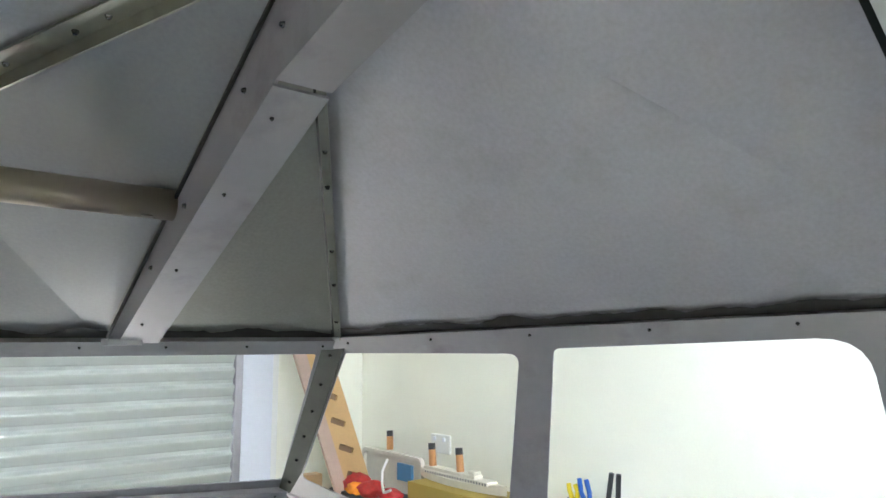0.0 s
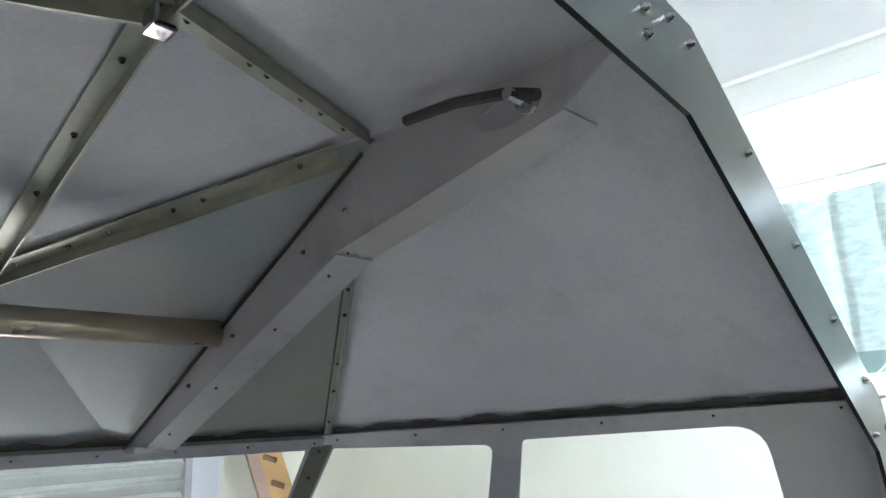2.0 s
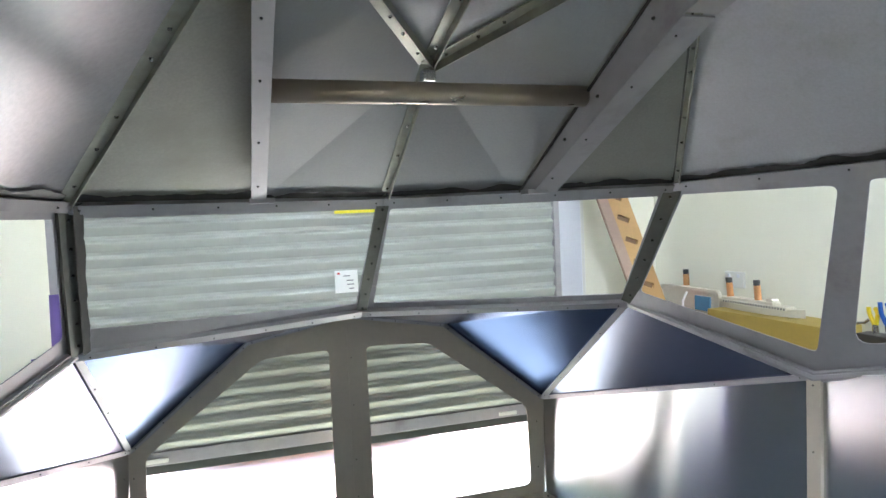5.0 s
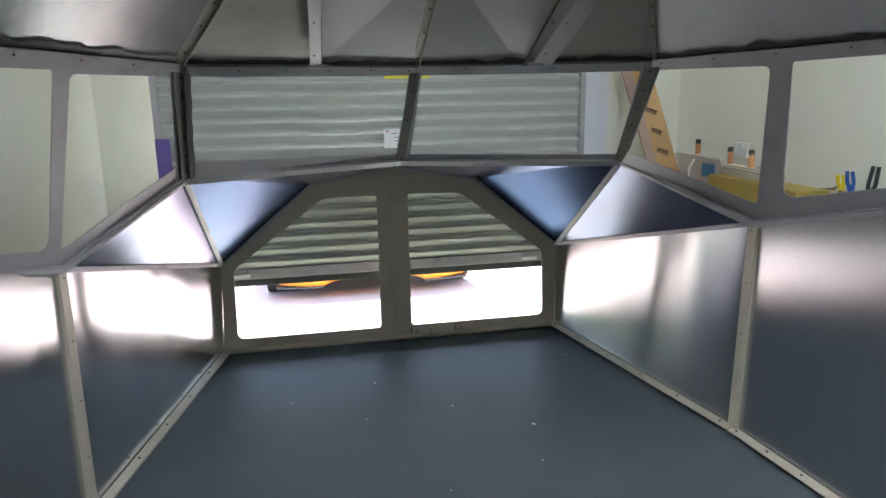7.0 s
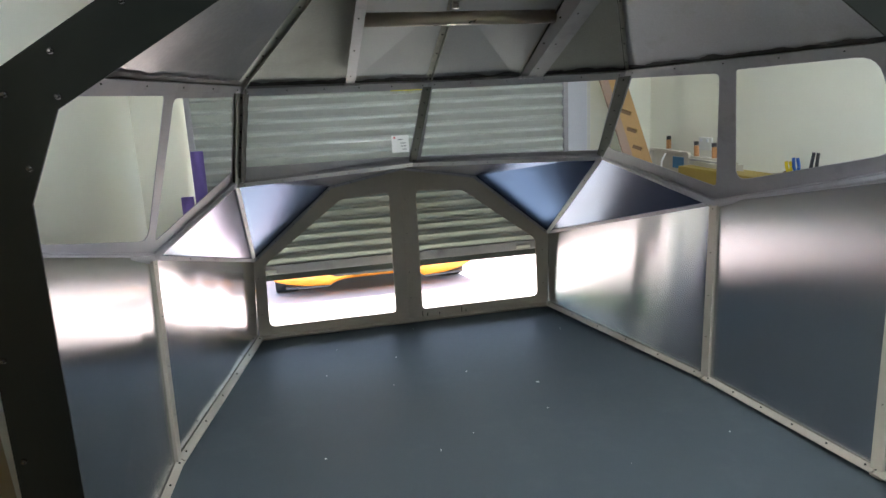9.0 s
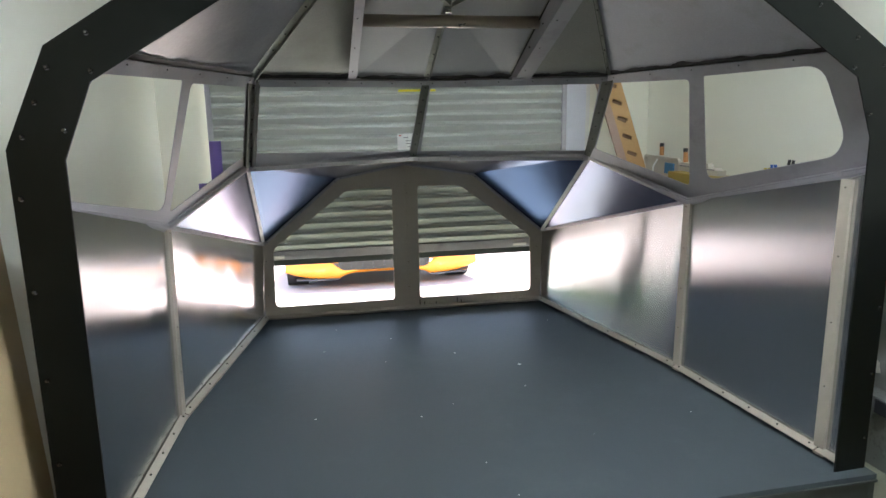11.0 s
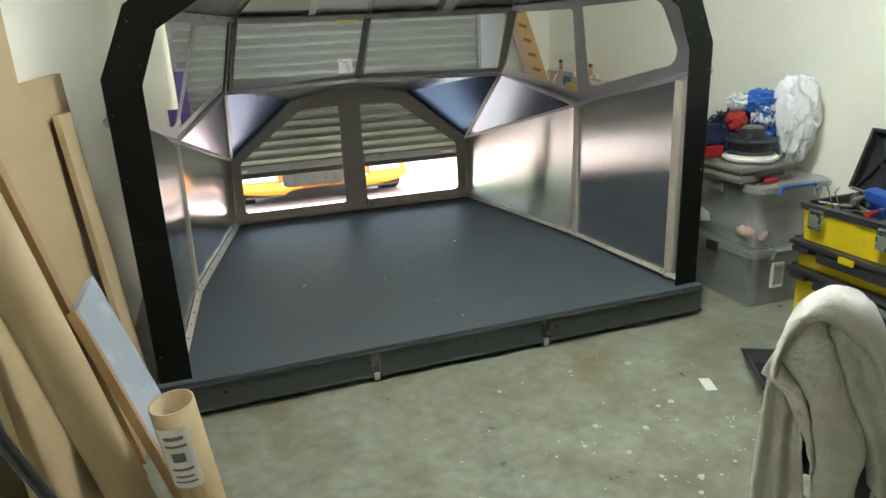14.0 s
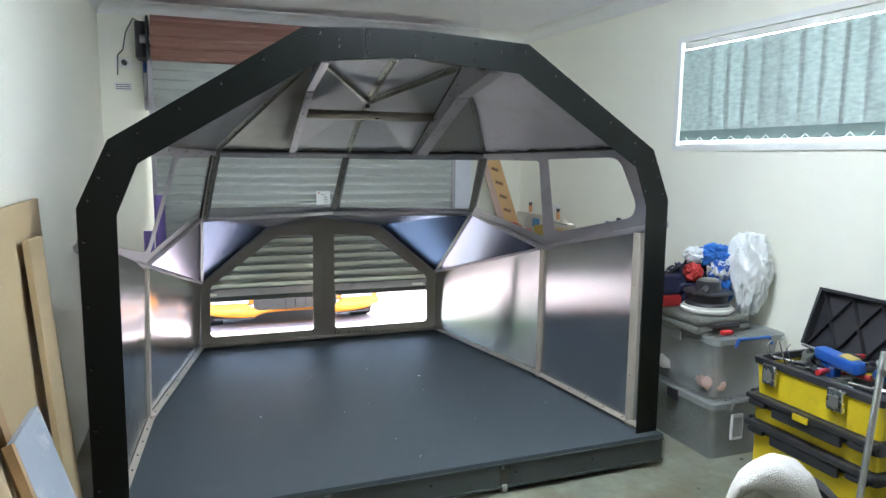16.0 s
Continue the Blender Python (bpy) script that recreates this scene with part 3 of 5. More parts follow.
thing("door_panel", box(bm_(), (DR + 0.035, 2.70, 0), (1.265, 2.735, 2.05), bevel=0.004), WHITE, "tall white board standing beside the roller door", "board")
thing("door_post", box(bm_(), (1.29, YB - 0.012, 0), (1.32, YB, 2.10), bevel=0.003), TRIM, "thin cream trim strip on the wall", "trim", kind="structure")
for x, h in ((-1.055, 1.17), (-1.13, 0.93)):
    bm = bm_()
    tube(bm, (x, 2.49, 0.0), (x, 2.545, h), 0.033, 20)
    smooth(thing("pool_noodle", bm, PURPLE, "purple foam pool noodle standing against the wall", "pool noodle", group="pool noodles"))
thing("pull_cord", tube(bm_(), (1.07, 2.1, 2.27), (1.07, 2.1, ZC), 0.002, 6), TRIM, "thin white cord hanging from the ceiling", "cord")

# outside
SL = 0.163
gz = lambda y: -SL * (y - 2.92)
bm = bm_()
vs = [V(-9, 2.92, -0.004), V(9, 2.92, -0.004), V(9, 13, gz(13)), V(-9, 13, gz(13))]
plate(bm, vs, (), 0.1, (0, 0, -1))
thing("road", bm, DRIVE, "sunlit pale concrete driveway sloping from the garage", "driveway", kind="structure", base=V(0, 2.92, 0))
bm = bm_()
for x0, x1 in ((-400, -9), (9, 400)):
    plate(bm, [V(x0, 2.92, -0.06), V(x1, 2.92, -0.06), V(x1, 13, gz(13) - 0.05), V(x0, 13, gz(13) - 0.05)], (), 0.1, (0, 0, -1))
    plate(bm, [V(x0, -400, -0.06), V(x1, -400, -0.06), V(x1, 2.92, -0.06), V(x0, 2.92, -0.06)], (), 0.1, (0, 0, -1))
plate(bm, [V(-400, 13, gz(13) - 0.05), V(400, 13, gz(13) - 0.05), V(400, 900, gz(13) - 0.05), V(-400, 900, gz(13) - 0.05)], (), 0.1, (0, 0, -1))
thing("ground", bm, LAWN, "green lawn beside and beyond the driveway", "ground", kind="structure", base=V(0, 13, -1.7))

# parked car, seen low through the gap
CY = 4.45
cz = gz(CY)
car = root("car", V(0.05, CY + 1.9, gz(CY + 1.9)), "orange hatchback parked nose-in on the driveway", "car")
CM = Matrix.Translation((0.10, CY, cz)) @ Matrix.Rotation(math.atan(-SL), 4, "X")


def cpt(x, y, z):
    return CM @ V(x, y, z)


def loft(bm, rows, close=False):
    grid = [[bm.verts.new(p) for p in r] for r in rows]
    for a, b in zip(grid, grid[1:]):
        for i in range(len(a) - (0 if close else 1)):
            j = (i + 1) % len(a)
            bm.faces.new((a[i], a[j], b[j], b[i]))
    return grid


xs = [-0.9 + 1.8 * i / 60 for i in range(61)]
bow = lambda x: 0.17 * (abs(x) / 0.9) ** 3.2
lowz = lambda x: 0.085 + 0.05 * max(0, 1 - (abs(x) / 0.42) ** 6) + 0.07 * (abs(x) / 0.9) ** 5
bm = bm_()
loft(bm, [[cpt(x, bow(x) + dy, zz(x)) for x in xs] for dy, zz in ((0.16, lambda x: lowz(x) + 0.0), (0.02, lowz), (0.0, lambda x: lowz(x) + 0.02), (0.0, lambda x: 0.153 + 0.075 * min(1, max(0, (abs(x) - 0.38) / 0.11))), (0.05, lambda x: 0.159 + 0.075 * min(1, max(0, (abs(x) - 0.38) / 0.11))))])
smooth(part("bumper", bm, ORANGE, car, "orange front bumper"))
bm = bm_()
loft(bm, [[cpt(x, bow(x) + dy, z) for x in xs if abs(x) < 0.45] for dy, z in ((0.03, 0.15), (0.03, 0.44))])
part("grille", bm, SEAL, car, "black mesh grille")
for i in range(9):
    bm = bm_()
    x = -0.4 + i * 0.1
    box(bm, (x - 0.006, bow(x) + 0.018, 0.17), (x + 0.006, bow(x) + 0.029, 0.43), CM)
    part("grille_bar", bm, PLASTIC, car)
bm = bm_()
loft(bm, [[cpt(x, bow(x) + dy, z) for x in xs] for dy, z in ((0.06, 0.225), (0.05, 0.42), (0.06, 0.62), (0.2, 0.70), (0.9, 0.86), (1.6, 1.32), (3.0, 1.36), (3.7, 0.9), (3.75, 0.35))])
smooth(part("body", bm, ORANGE, car, "orange painted body"))
for sx in (-1, 1):
    bm = bm_()
    loft(bm, [[cpt(sx * x, bow(x) + dy, z) for x in (0.42, 0.5, 0.6, 0.7, 0.8)] for dy, z in ((0.05, 0.10), (0.012, 0.075), (0.012, 0.088), (0.04, 0.10))])
    part("splitter", bm, PLASTIC, car, "black lower lip")
    # white strip paints in the sunlight that burns out on the orange nose
    bm = bm_()
    loft(bm, [[cpt(sx * x, bow(x) + 0.012, z) for x in (0.47, 0.55, 0.65, 0.75, 0.82)] for z in (0.236, 0.48)])
    part("burnt_out_sunlight", bm, WHITE, car, "white strip painted for burnt-out sunlight on the orange nose")
    bm = bm_()
    loft(bm, [[cpt(sx * 0.84, y, z) for y in (0.3, 1.2, 2.4, 3.6)] for z in (0.3, 0.9)])
    part("side_panel", bm, ORANGE, car)
    for wyy in (0.72, 3.05):
        bm = bm_()
        tube(bm, cpt(sx * 0.80 - 0.1, wyy, 0.31), cpt(sx * 0.80 + 0.1, wyy, 0.31), 0.31, 28)
        wh = part("wheel", bm, RUBBER, car, "black tyre")
        bm = bm_()
        tube(bm, cpt(sx * 0.80 + sx * 0.1, wyy, 0.31), cpt(sx * 0.80 + sx * 0.106, wyy, 0.31), 0.2, 20)
        part("rim", bm, STEEL, wh)
bm = bm_()
loft(bm, [[cpt(x, y, 0.2) for x in (-0.78, 0.78)] for y in (0.3, 3.7)])
part("underbody", bm, PLASTIC, car)

# ---- platform ----
PZ = 0.155
plat = root("platform", V(0, 1.2, 0), "low castored platform with blue-grey painted deck", "platform")
deck = [V(-1.215, 0.105, PZ), V(1.215, 0.135, PZ), V(1.19, 0.9, PZ), V(1.09, 1.06, PZ), V(0.85, 2.345, PZ), V(-0.85, 2.345, PZ), V(-1.09, 1.06, PZ), V(-1.21, 0.9, PZ)]
part("deck", plate(bm_(), deck, (), 0.018, (0, 0, -1)), DECK, plat, "blue-grey painted deck with paint specks")
under = [p - V(0, 0, 0.0182) for p in deck]
for i, (p, q) in enumerate(zip(under, under[1:] + under[:1])):
    bm = bm_()
    e = (q - p).normalized() * 0.002
    inn = V(0, 0, 1).cross(q - p).normalized() * (0.02 if i else 0.006)
    plate(bm, [p + e + inn, q - e + inn, q - e + inn - V(0, 0, 0.110), p + e + inn - V(0, 0, 0.110)], (), 0.004, -inn if not i else inn)
    rail = part("edge_rail", bm, FASCIA, plat, "dark grey steel edge channel")
    if not i:
        for lip in (0.0, 0.102):
            bm = bm_()
            bar(bm, p + inn - V(0, 0.006, lip), q + inn - V(0, 0.006, lip), 0.012, 0.008)
            part("flange", bm, FASCIA, rail)
        for f in (0.1, 0.33, 0.52, 0.68, 0.84):
            piece("bolt", BOLTMESH, facing(p + (q - p) * f - V(0, 0.003, 0.046), (0, -1, 0)), rail)
for cx, cy in ((-0.75, 0.2), (-0.385, 0.128), (0.385, 0.138), (1.15, 0.175), (1.05, 1.0), (-1.05, 1.0), (-0.75, 2.25), (0.75, 2.25)):
    bm = bm_()
    tube(bm, (cx - 0.011, cy, 0.0225), (cx + 0.011, cy, 0.0225), 0.0225, 18)
    cst = part("castor", bm, GREYWHEEL if abs(cx) < 0.6 else PLASTIC, plat, "small swivel castor wheel")
    bm = bm_()
    box(bm, (cx - 0.017, cy - 0.014, 0.03), (cx - 0.012, cy + 0.014, 0.06))
    box(bm, (cx + 0.012, cy - 0.014, 0.03), (cx + 0.017, cy + 0.014, 0.06))
    box(bm, (cx - 0.02, cy - 0.012, 0.0505), (cx + 0.02, cy + 0.03, 0.1365))
    part("fork", bm, BOLT, cst)

# ---- cockpit shell ----
shell = root("cockpit_shell", V(0, 1.2, PZ), "faceted aluminium cockpit shell open at the rear, on a platform", "cockpit mock-up")
TC, BC = V(-0.005, 1.487, 1.457), V(-0.008, 1.92, 1.095)
HUB, NC = V(0, 1.02, 1.722), V(0, 0.45, 1.882)
AC = V(0, 0.136, 1.87)


def P(sx, x, y, z):
    return V(sx * x, y, z)


def rivets(a, b, n, normal, parent, mesh=None, inset=0.04):
    a, b = Vector(a), Vector(b)
    for i in range(n):
        piece("rivet", mesh or DARKMESH, facing(a + (b - a) * (inset + (1 - 2 * inset) * i / max(1, n - 1)), normal), parent)


def smear(bm, a, b, inward, n, seed, width=0.03):
    """An uneven ribbon of sealant along a seam, on the inner side of the skin."""
    a, b = Vector(a), Vector(b)
    d = (b - a).normalized()
    side = Vector(inward).cross(d).normalized()
    if side.z < 0:
        side = -side
    top, low = [], []
    for i in range(n + 1):
        p = a + (b - a) * i / n + Vector(inward) * 0.004
        top.append(p + side * width * (0.68 + 0.34 * noise.noise(V(i * 0.09, seed, 0)) + 0.10 * noise.noise(V(i * 0.45, seed, 4))))
        low.append(p - side * 0.004)
    for i in range(n):
        bm.faces.new([bm.verts.new(v) for v in (low[i], low[i + 1], top[i + 1], top[i])])
    return bm


for sx in (-1, 1):
    T, B = P(sx, 0.738, 1.208, 1.457), V(0.822, 1.59, 1.096) if sx > 0 else V(-0.803, 1.535, 1.098)
    R1, R1F = (V(1.063, 1.075, 0.927), V(1.06, 1.085, PZ)) if sx > 0 else (V(-1.057, 1.022, 0.928), V(-1.078, 1.06, PZ))
    R0, R0F = V(0.836 if sx > 0 else -0.812, 2.31, 0.600), P(sx, 0.83, 2.31, PZ)
    N = P(sx, 0.330, 0.545, 1.862)
    K, AT = V(1.085, 0.184, 1.482) if sx > 0 else V(-1.072, 0.149, 1.470), V(0.430, 0.152, 1.858) if sx > 0 else V(-0.425, 0.141, 1.855)
    APX, AP = V(0.408 if sx > 0 else -0.385, 2.31, 0.956), V(0, 2.31, 1.028)
    E = P(sx, 1.2, 0.22, 1.11)
    M1 = V(1.185, 0.190, 1.255) if sx > 0 else V(-1.19, 0.152, 1.255)
    out = V(sx * 0.8, 0.2, 0.5)

    # roof skin: lighter and darker copies follow how light falls on each facet
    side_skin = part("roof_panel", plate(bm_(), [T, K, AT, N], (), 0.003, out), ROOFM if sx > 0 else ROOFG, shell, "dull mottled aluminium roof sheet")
    # front sheet split at the rib so the outer part takes its own tone
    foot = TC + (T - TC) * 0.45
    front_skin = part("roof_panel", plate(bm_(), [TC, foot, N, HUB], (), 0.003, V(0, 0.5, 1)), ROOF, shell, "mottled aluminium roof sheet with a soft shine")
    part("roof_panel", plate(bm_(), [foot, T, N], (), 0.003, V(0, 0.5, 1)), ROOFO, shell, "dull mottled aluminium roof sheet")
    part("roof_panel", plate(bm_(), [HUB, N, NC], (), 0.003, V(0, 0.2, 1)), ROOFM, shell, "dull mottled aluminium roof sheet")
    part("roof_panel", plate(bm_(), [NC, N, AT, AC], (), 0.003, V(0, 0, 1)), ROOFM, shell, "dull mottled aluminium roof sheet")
    sn = (K - T).cross(AT - T).normalized()
    sn = sn if sn.z < 0 else -sn
    fn = (T - TC).cross(N - TC).normalized()
    fn = fn if fn.z < 0 else -fn
    bm = bm_()
    smear(bm, T, K, sn, 160, 3 + sx, 0.06)
    part("sealant", bm, SEAL, side_skin, "dark sealant smear along the seam")
    bm = bm_()
    smear(bm, TC, T, fn, 120, 7 + sx, 0.06)
    part("sealant", bm, SEAL, front_skin, "dark sealant smear along the seam")
    up = V(0, 0.1, 1)

    # angles along the seams
    for a, b, w, h, label in ((T, N, 0.013 if sx > 0 else 0.03, 0.014, ""), (HUB, N + (HUB - N) * 0.08, 0.034, 0.02, ""), (N + V(-sx * 0.02, 0, 0), NC, 0.036, 0.022, ""), ):
        bm = bm_()
        bar(bm, a, b, w, h, up, 0.004, 0.003)
        s = part("stringer", bm, ANGLE, shell, "olive etched aluminium angle")
        rivets(a - V(0, 0, 0.0075), b - V(0, 0, 0.0075), 4, V(0, 0, -1), s, RIVET, 0.1)
        for f in (0.25, 0.55, 0.9):
            p = a + (b - a) * f
            piece("rivet", RIVET, facing(p - V(0, 0, 0.008), V(0, -0.3, -1)), s)
    # rib beam under the roof
    bm = bm_()
    xr, fw = 0.330, 0.066 if sx > 0 else 0.032
    prof = [(1.325, 1.453), (0.545, 1.85), (0.175, 1.848), (0.175, 1.828), (0.235, 1.79), (0.608, 1.72), (0.618, 1.715), (1.232, 1.453)]
    ra = [P(sx, xr, y, z) for y, z in prof]
    plate(bm, ra, [[P(sx, xr, 0.31 + 0.045 * math.cos(q), 1.81 + 0.016 * math.sin(q)) for q in [k * math.pi / 6 for k in range(12)]]], 0.004, V(sx, 0, 0))
    rib = part("rib", bm, FRAME, shell, "deep grey aluminium roof rib")
    bm = bm_()
    for (ya, za), (yb, zb) in (((1.232, 1.453), (0.622, 1.714)), ((0.615, 1.719), (0.235, 1.79))):
        bar(bm, P(sx, xr + fw / 2 - 0.001, ya, za), P(sx, xr + fw / 2 - 0.001, yb, zb), fw, 0.004, up)
    part("flange", bm, FRAME, rib)
    for f in (0.12, 0.4, 0.7, 0.93):
        piece("rivet", DARKMESH, facing(P(sx, xr + 0.018, 1.232 - 0.61 * f, 1.453 + 0.261 * f - 0.0045), V(0, -0.45, -0.9)), rib)
    for y, z in ((1.05, 1.56), (0.9, 1.63), (0.7, 1.73), (0.6, 1.77)):
        piece("rivet", RIVET, facing(P(sx, xr, y, z), V(-sx, 0, 0)), rib)
    bm = bm_()
    bar(bm, P(sx, xr - 0.003, 1.315, 1.4565), P(sx, xr - 0.003, 0.56, 1.842), 0.004, 0.005, up, 0)
    part("sealant", bm, SEAL, rib)
    part("foot_bracket", box(bm_(), (sx * 0.338 - 0.028, 1.22, 1.445), (sx * 0.338 + 0.028, 1.268, 1.457), bevel=0.002), FRAME, rib)

    # front window frame
    wn_ = (T - TC).cross(BC - TC).normalized()
    wn_ = wn_ if wn_.y < 0 else -wn_
    outer = [TC + P(sx, 0.004, 0, 0), T, B, BC + P(sx, 0.004, 0, 0)]
    f1 = [P(sx, 0.02, 1.512, 1.428), P(sx, 0.712, 1.25, 1.428), B + P(sx, -0.022, 0.0, 0.032), P(sx, 0.03, 1.875, 1.128)]
    bm = bm_()
    flat = lambda p: onplane(p, TC, wn_)
    plate(bm, outer, [rounded([flat(p) for p in f1], 0.008)], 0.003, wn_)
    wf = part("window_frame", bm, FRAME, shell, "grey aluminium window frame")
    for a, b, w, h in ((TC, T, 0.026, 0.02), (BC, B, 0.03, 0.014)):
        bm = bm_()
        bar(bm, a + wn_ * 0.018 , b + wn_ * 0.018, w, h, wn_)
        s = part("flange", bm, FRAME, wf)
        rivets(a + wn_ * 0.019, b + wn_ * 0.019, 6, wn_, s)
    # corner post between front and side windows
    bm = bm_()
    pin = V(-sx, -1, -0.3).normalized()
    bar(bm, T + pin * 0.022, B + pin * 0.022, 0.042, 0.018, pin)
    post = part("corner_post", bm, DARKANG, shell, "dark riveted angle in the window corner")
    for i in range(6):
        p = T + (B - T) * (0.08 + 0.84 * i / 5) + pin * 0.0225
        piece("rivet", RIVET, facing(p, pin), post)

    if sx < 0:
        part("sealant", smear(bm_(), T + pin * 0.02 + V(0.012, 0, 0), B + pin * 0.02 + V(0.012, 0, 0), pin, 60, 21, 0.026), SEAL, post, "black sealant smeared down the angle")
    part("sealant", smear(bm_(), T, T + (N - T) * 0.9, sn, 90, 13 + sx, 0.026), SEAL, side_skin)

    # side window panel
    pn = (K - T).cross((R1 + B) / 2 - T).normalized()
    pn = pn if pn.x * sx < 0 else -pn
    fl = lambda x, y, z: onplane(P(sx, x, y, z), T, pn)
    outer = [T, onplane(K, T, pn), onplane(M1, T, pn), onplane(E, T, pn), onplane(R1, T, pn), onplane(B, T, pn)]
    if sx > 0:
        w1 = [fl(0.755, 1.203, 1.430), fl(0.902, 0.838, 1.437), fl(1.032, 1.05, 0.988), fl(0.812, 1.505, 1.134)]
        w2 = [fl(0.912, 0.772, 1.441), fl(1.058, 0.350, 1.457), fl(1.162, 0.358, 1.222), fl(1.178, 0.412, 1.154), fl(1.052, 0.955, 1.022)]
    else:
        w1 = [fl(0.755, 1.203, 1.428), fl(0.896, 0.785, 1.430), fl(1.042, 1.0, 0.988), fl(0.795, 1.455, 1.14)]
        w2 = [fl(0.912, 0.73, 1.438), fl(1.057, 0.30, 1.442), fl(1.166, 0.31, 1.205), fl(1.176, 0.38, 1.115), fl(1.05, 0.952, 0.998)]
    bm = bm_()
    plate(bm, outer, [rounded(w1, [0.005, 0.025, 0.02, 0.02]), rounded(w2, [0.012, 0.06, 0.05, 0.06, 0.06])], 0.003, pn)
    sp = part("side_window_panel", bm, FRAME, shell, "grey aluminium panel with two window openings")
    bm = bm_()
    bar(bm, T + pn * 0.02, onplane(K, T, pn) + pn * 0.02, 0.024, 0.017, pn)
    s = part("flange", bm, FRAME, sp)
    rivets(T + pn * 0.0205, onplane(K, T, pn) + pn * 0.0205, 6, pn, s)
    bm = bm_()
    for a, b in ((B, R1), (R1, onplane(E, T, pn))):
        bar(bm, a + pn * 0.012, b + pn * 0.012, 0.035, 0.01, pn)
        tube(bm, a + pn * 0.005, b + pn * 0.005, 0.014, 10)
    part("lower_rail", bm, FRAME, sp, "rounded lower window rail")

    # upright angle closing the nose corner
    part("corner_angle", bar(bm_(), P(sx, 0.838, 2.322, PZ), P(sx, 0.843, 2.322, 0.60), 0.05, 0.012, (0, -1, 0)), FRAME, shell, "grey upright corner angle")

    # lower walls
    inn = V(-sx, -0.1, 0)
    bm = bm_()
    plate(bm, [R0, R1, R1F, R0F], (), 0.002, -inn)
    part("wall_panel", bm, ALU if sx > 0 else ALUF, shell, "brushed aluminium side panel")
    W0, W1 = P(sx, 1.132, 0.285, PZ), P(sx, 1.132, 0.285, 1.10)
    F0, F1 = P(sx, 1.14, 0.192, PZ), P(sx, 1.14, 0.192, 1.13)
    part("ledge", plate(bm_(), [R1, E, W1], (), 0.002, V(0, 0, 1)), FRAME, shell, "narrow grey ledge under the side windows")
    part("ledge", plate(bm_(), [E, P(sx, 1.19, 0.192, 1.13), F1, W1], (), 0.002, V(0, 0, 1)), FRAME, shell, "narrow grey ledge under the side windows")
    part("wall_panel", plate(bm_(), [R1, W1, W0, R1F], (), 0.002, -inn), ALUH if sx > 0 else ALUX, shell, "brushed aluminium side panel")
    part("wall_panel", plate(bm_(), [W1, F1, F0, W0], (), 0.002, -inn), ALU, shell, "brushed aluminium side panel")
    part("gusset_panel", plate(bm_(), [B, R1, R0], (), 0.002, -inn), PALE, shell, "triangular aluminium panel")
    part("gusset_panel", plate(bm_(), [B, R0, APX], (), 0.002, V(0, 0.3, 1)), DBLUE, shell, "triangular blue-tinted aluminium panel")
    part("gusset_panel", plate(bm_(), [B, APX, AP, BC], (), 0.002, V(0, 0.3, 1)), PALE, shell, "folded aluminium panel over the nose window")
    # overlapping cover strip under the front rail
    a, b = BC + (B - BC) * 0.02, BC + (B - BC) * 0.32
    c, d = AP + (APX - AP) * 0.9, AP
    lift = V(0, -0.25, -1).normalized() * 0.006
    part("cover_strip", plate(bm_(), [a + lift, b + lift, b + (c - b) * 0.30 + lift, a + (d - a) * 0.55 + lift], (), 0.0015, V(0, -0.2, -1)), ALUP, shell, "bright bare aluminium strip")
    for a, b, w in ((B, R0, 0.02), (R1, R0, 0.016), (R0, APX, 0.014), (APX, AP, 0.012)):
        bm = bm_()
        c = V(-sx * 0.55, -0.8, -0.2 if a is not R1 else 0.1).normalized()
        bar(bm, a + c * 0.012, b + c * 0.012, w, 0.009, c)
        s = part("edge_angle", bm, FRAME, shell)
        rivets(a + c * 0.0125, b + c * 0.0125, 5, c, s)
    for a, b in ((R1, R1F), (W1, W0))[: 2 if sx > 0 else 1]:
        bm = bm_()
        c = V(-sx, -0.15, 0).normalized()
        bar(bm, a + c * 0.014 - V(0, 0, 0.004), b + c * 0.014, 0.04, 0.012, c)
        s = part("wall_post", bm, NOSE, shell, "beige-grey upright with rivets")
        rivets(a + c * 0.0145, b + c * 0.0145, 5, c, s, None, 0.03)
    for a, b in ((R0F, R1F), (R1F, W0), (W0, F0)):
        bm = bm_()
        e = (b - a).normalized() * 0.004
        bar(bm, a + e + V(-sx * 0.018, 0, 0.026), b - e + V(-sx * 0.018, 0, 0.026), 0.028, 0.025, V(-sx * 0.5, 0, 1), 0, 0.004)
        s = part("floor_angle", bm, NOSE, shell, "beige-grey angle along the deck edge")
        if a is not W0:
            rivets(a + V(-sx * 0.018, 0, 0.028), b + V(-sx * 0.018, 0, 0.028), 6, V(-sx * 0.5, 0, 1), s, RIVET)

# seams on the centre line
for a, b, w, h in ((TC, HUB, 0.024, 0.016), (HUB, NC, 0.026, 0.02), (NC, AC, 0.026, 0.018)):
    bm = bm_()
    bar(bm, a, b, w, h, (0, 0.1, 1), 0.003, 0.003)
    s = part("stringer", bm, ANGLE, shell, "olive etched aluminium angle")
    for f in (0.12, 0.4, 0.62, 0.85):
        piece("rivet", RIVET, facing(a + (b - a) * f - V(0, 0, 0.008), (0, -0.3, -1)), s)
bm = bm_()
pin = V(0, -1, -0.9).normalized()
bar(bm, TC + pin * 0.014, BC + pin * 0.014, 0.034, 0.012, pin)
post = part("centre_post", bm, DARKANG, shell, "dark riveted mullion")
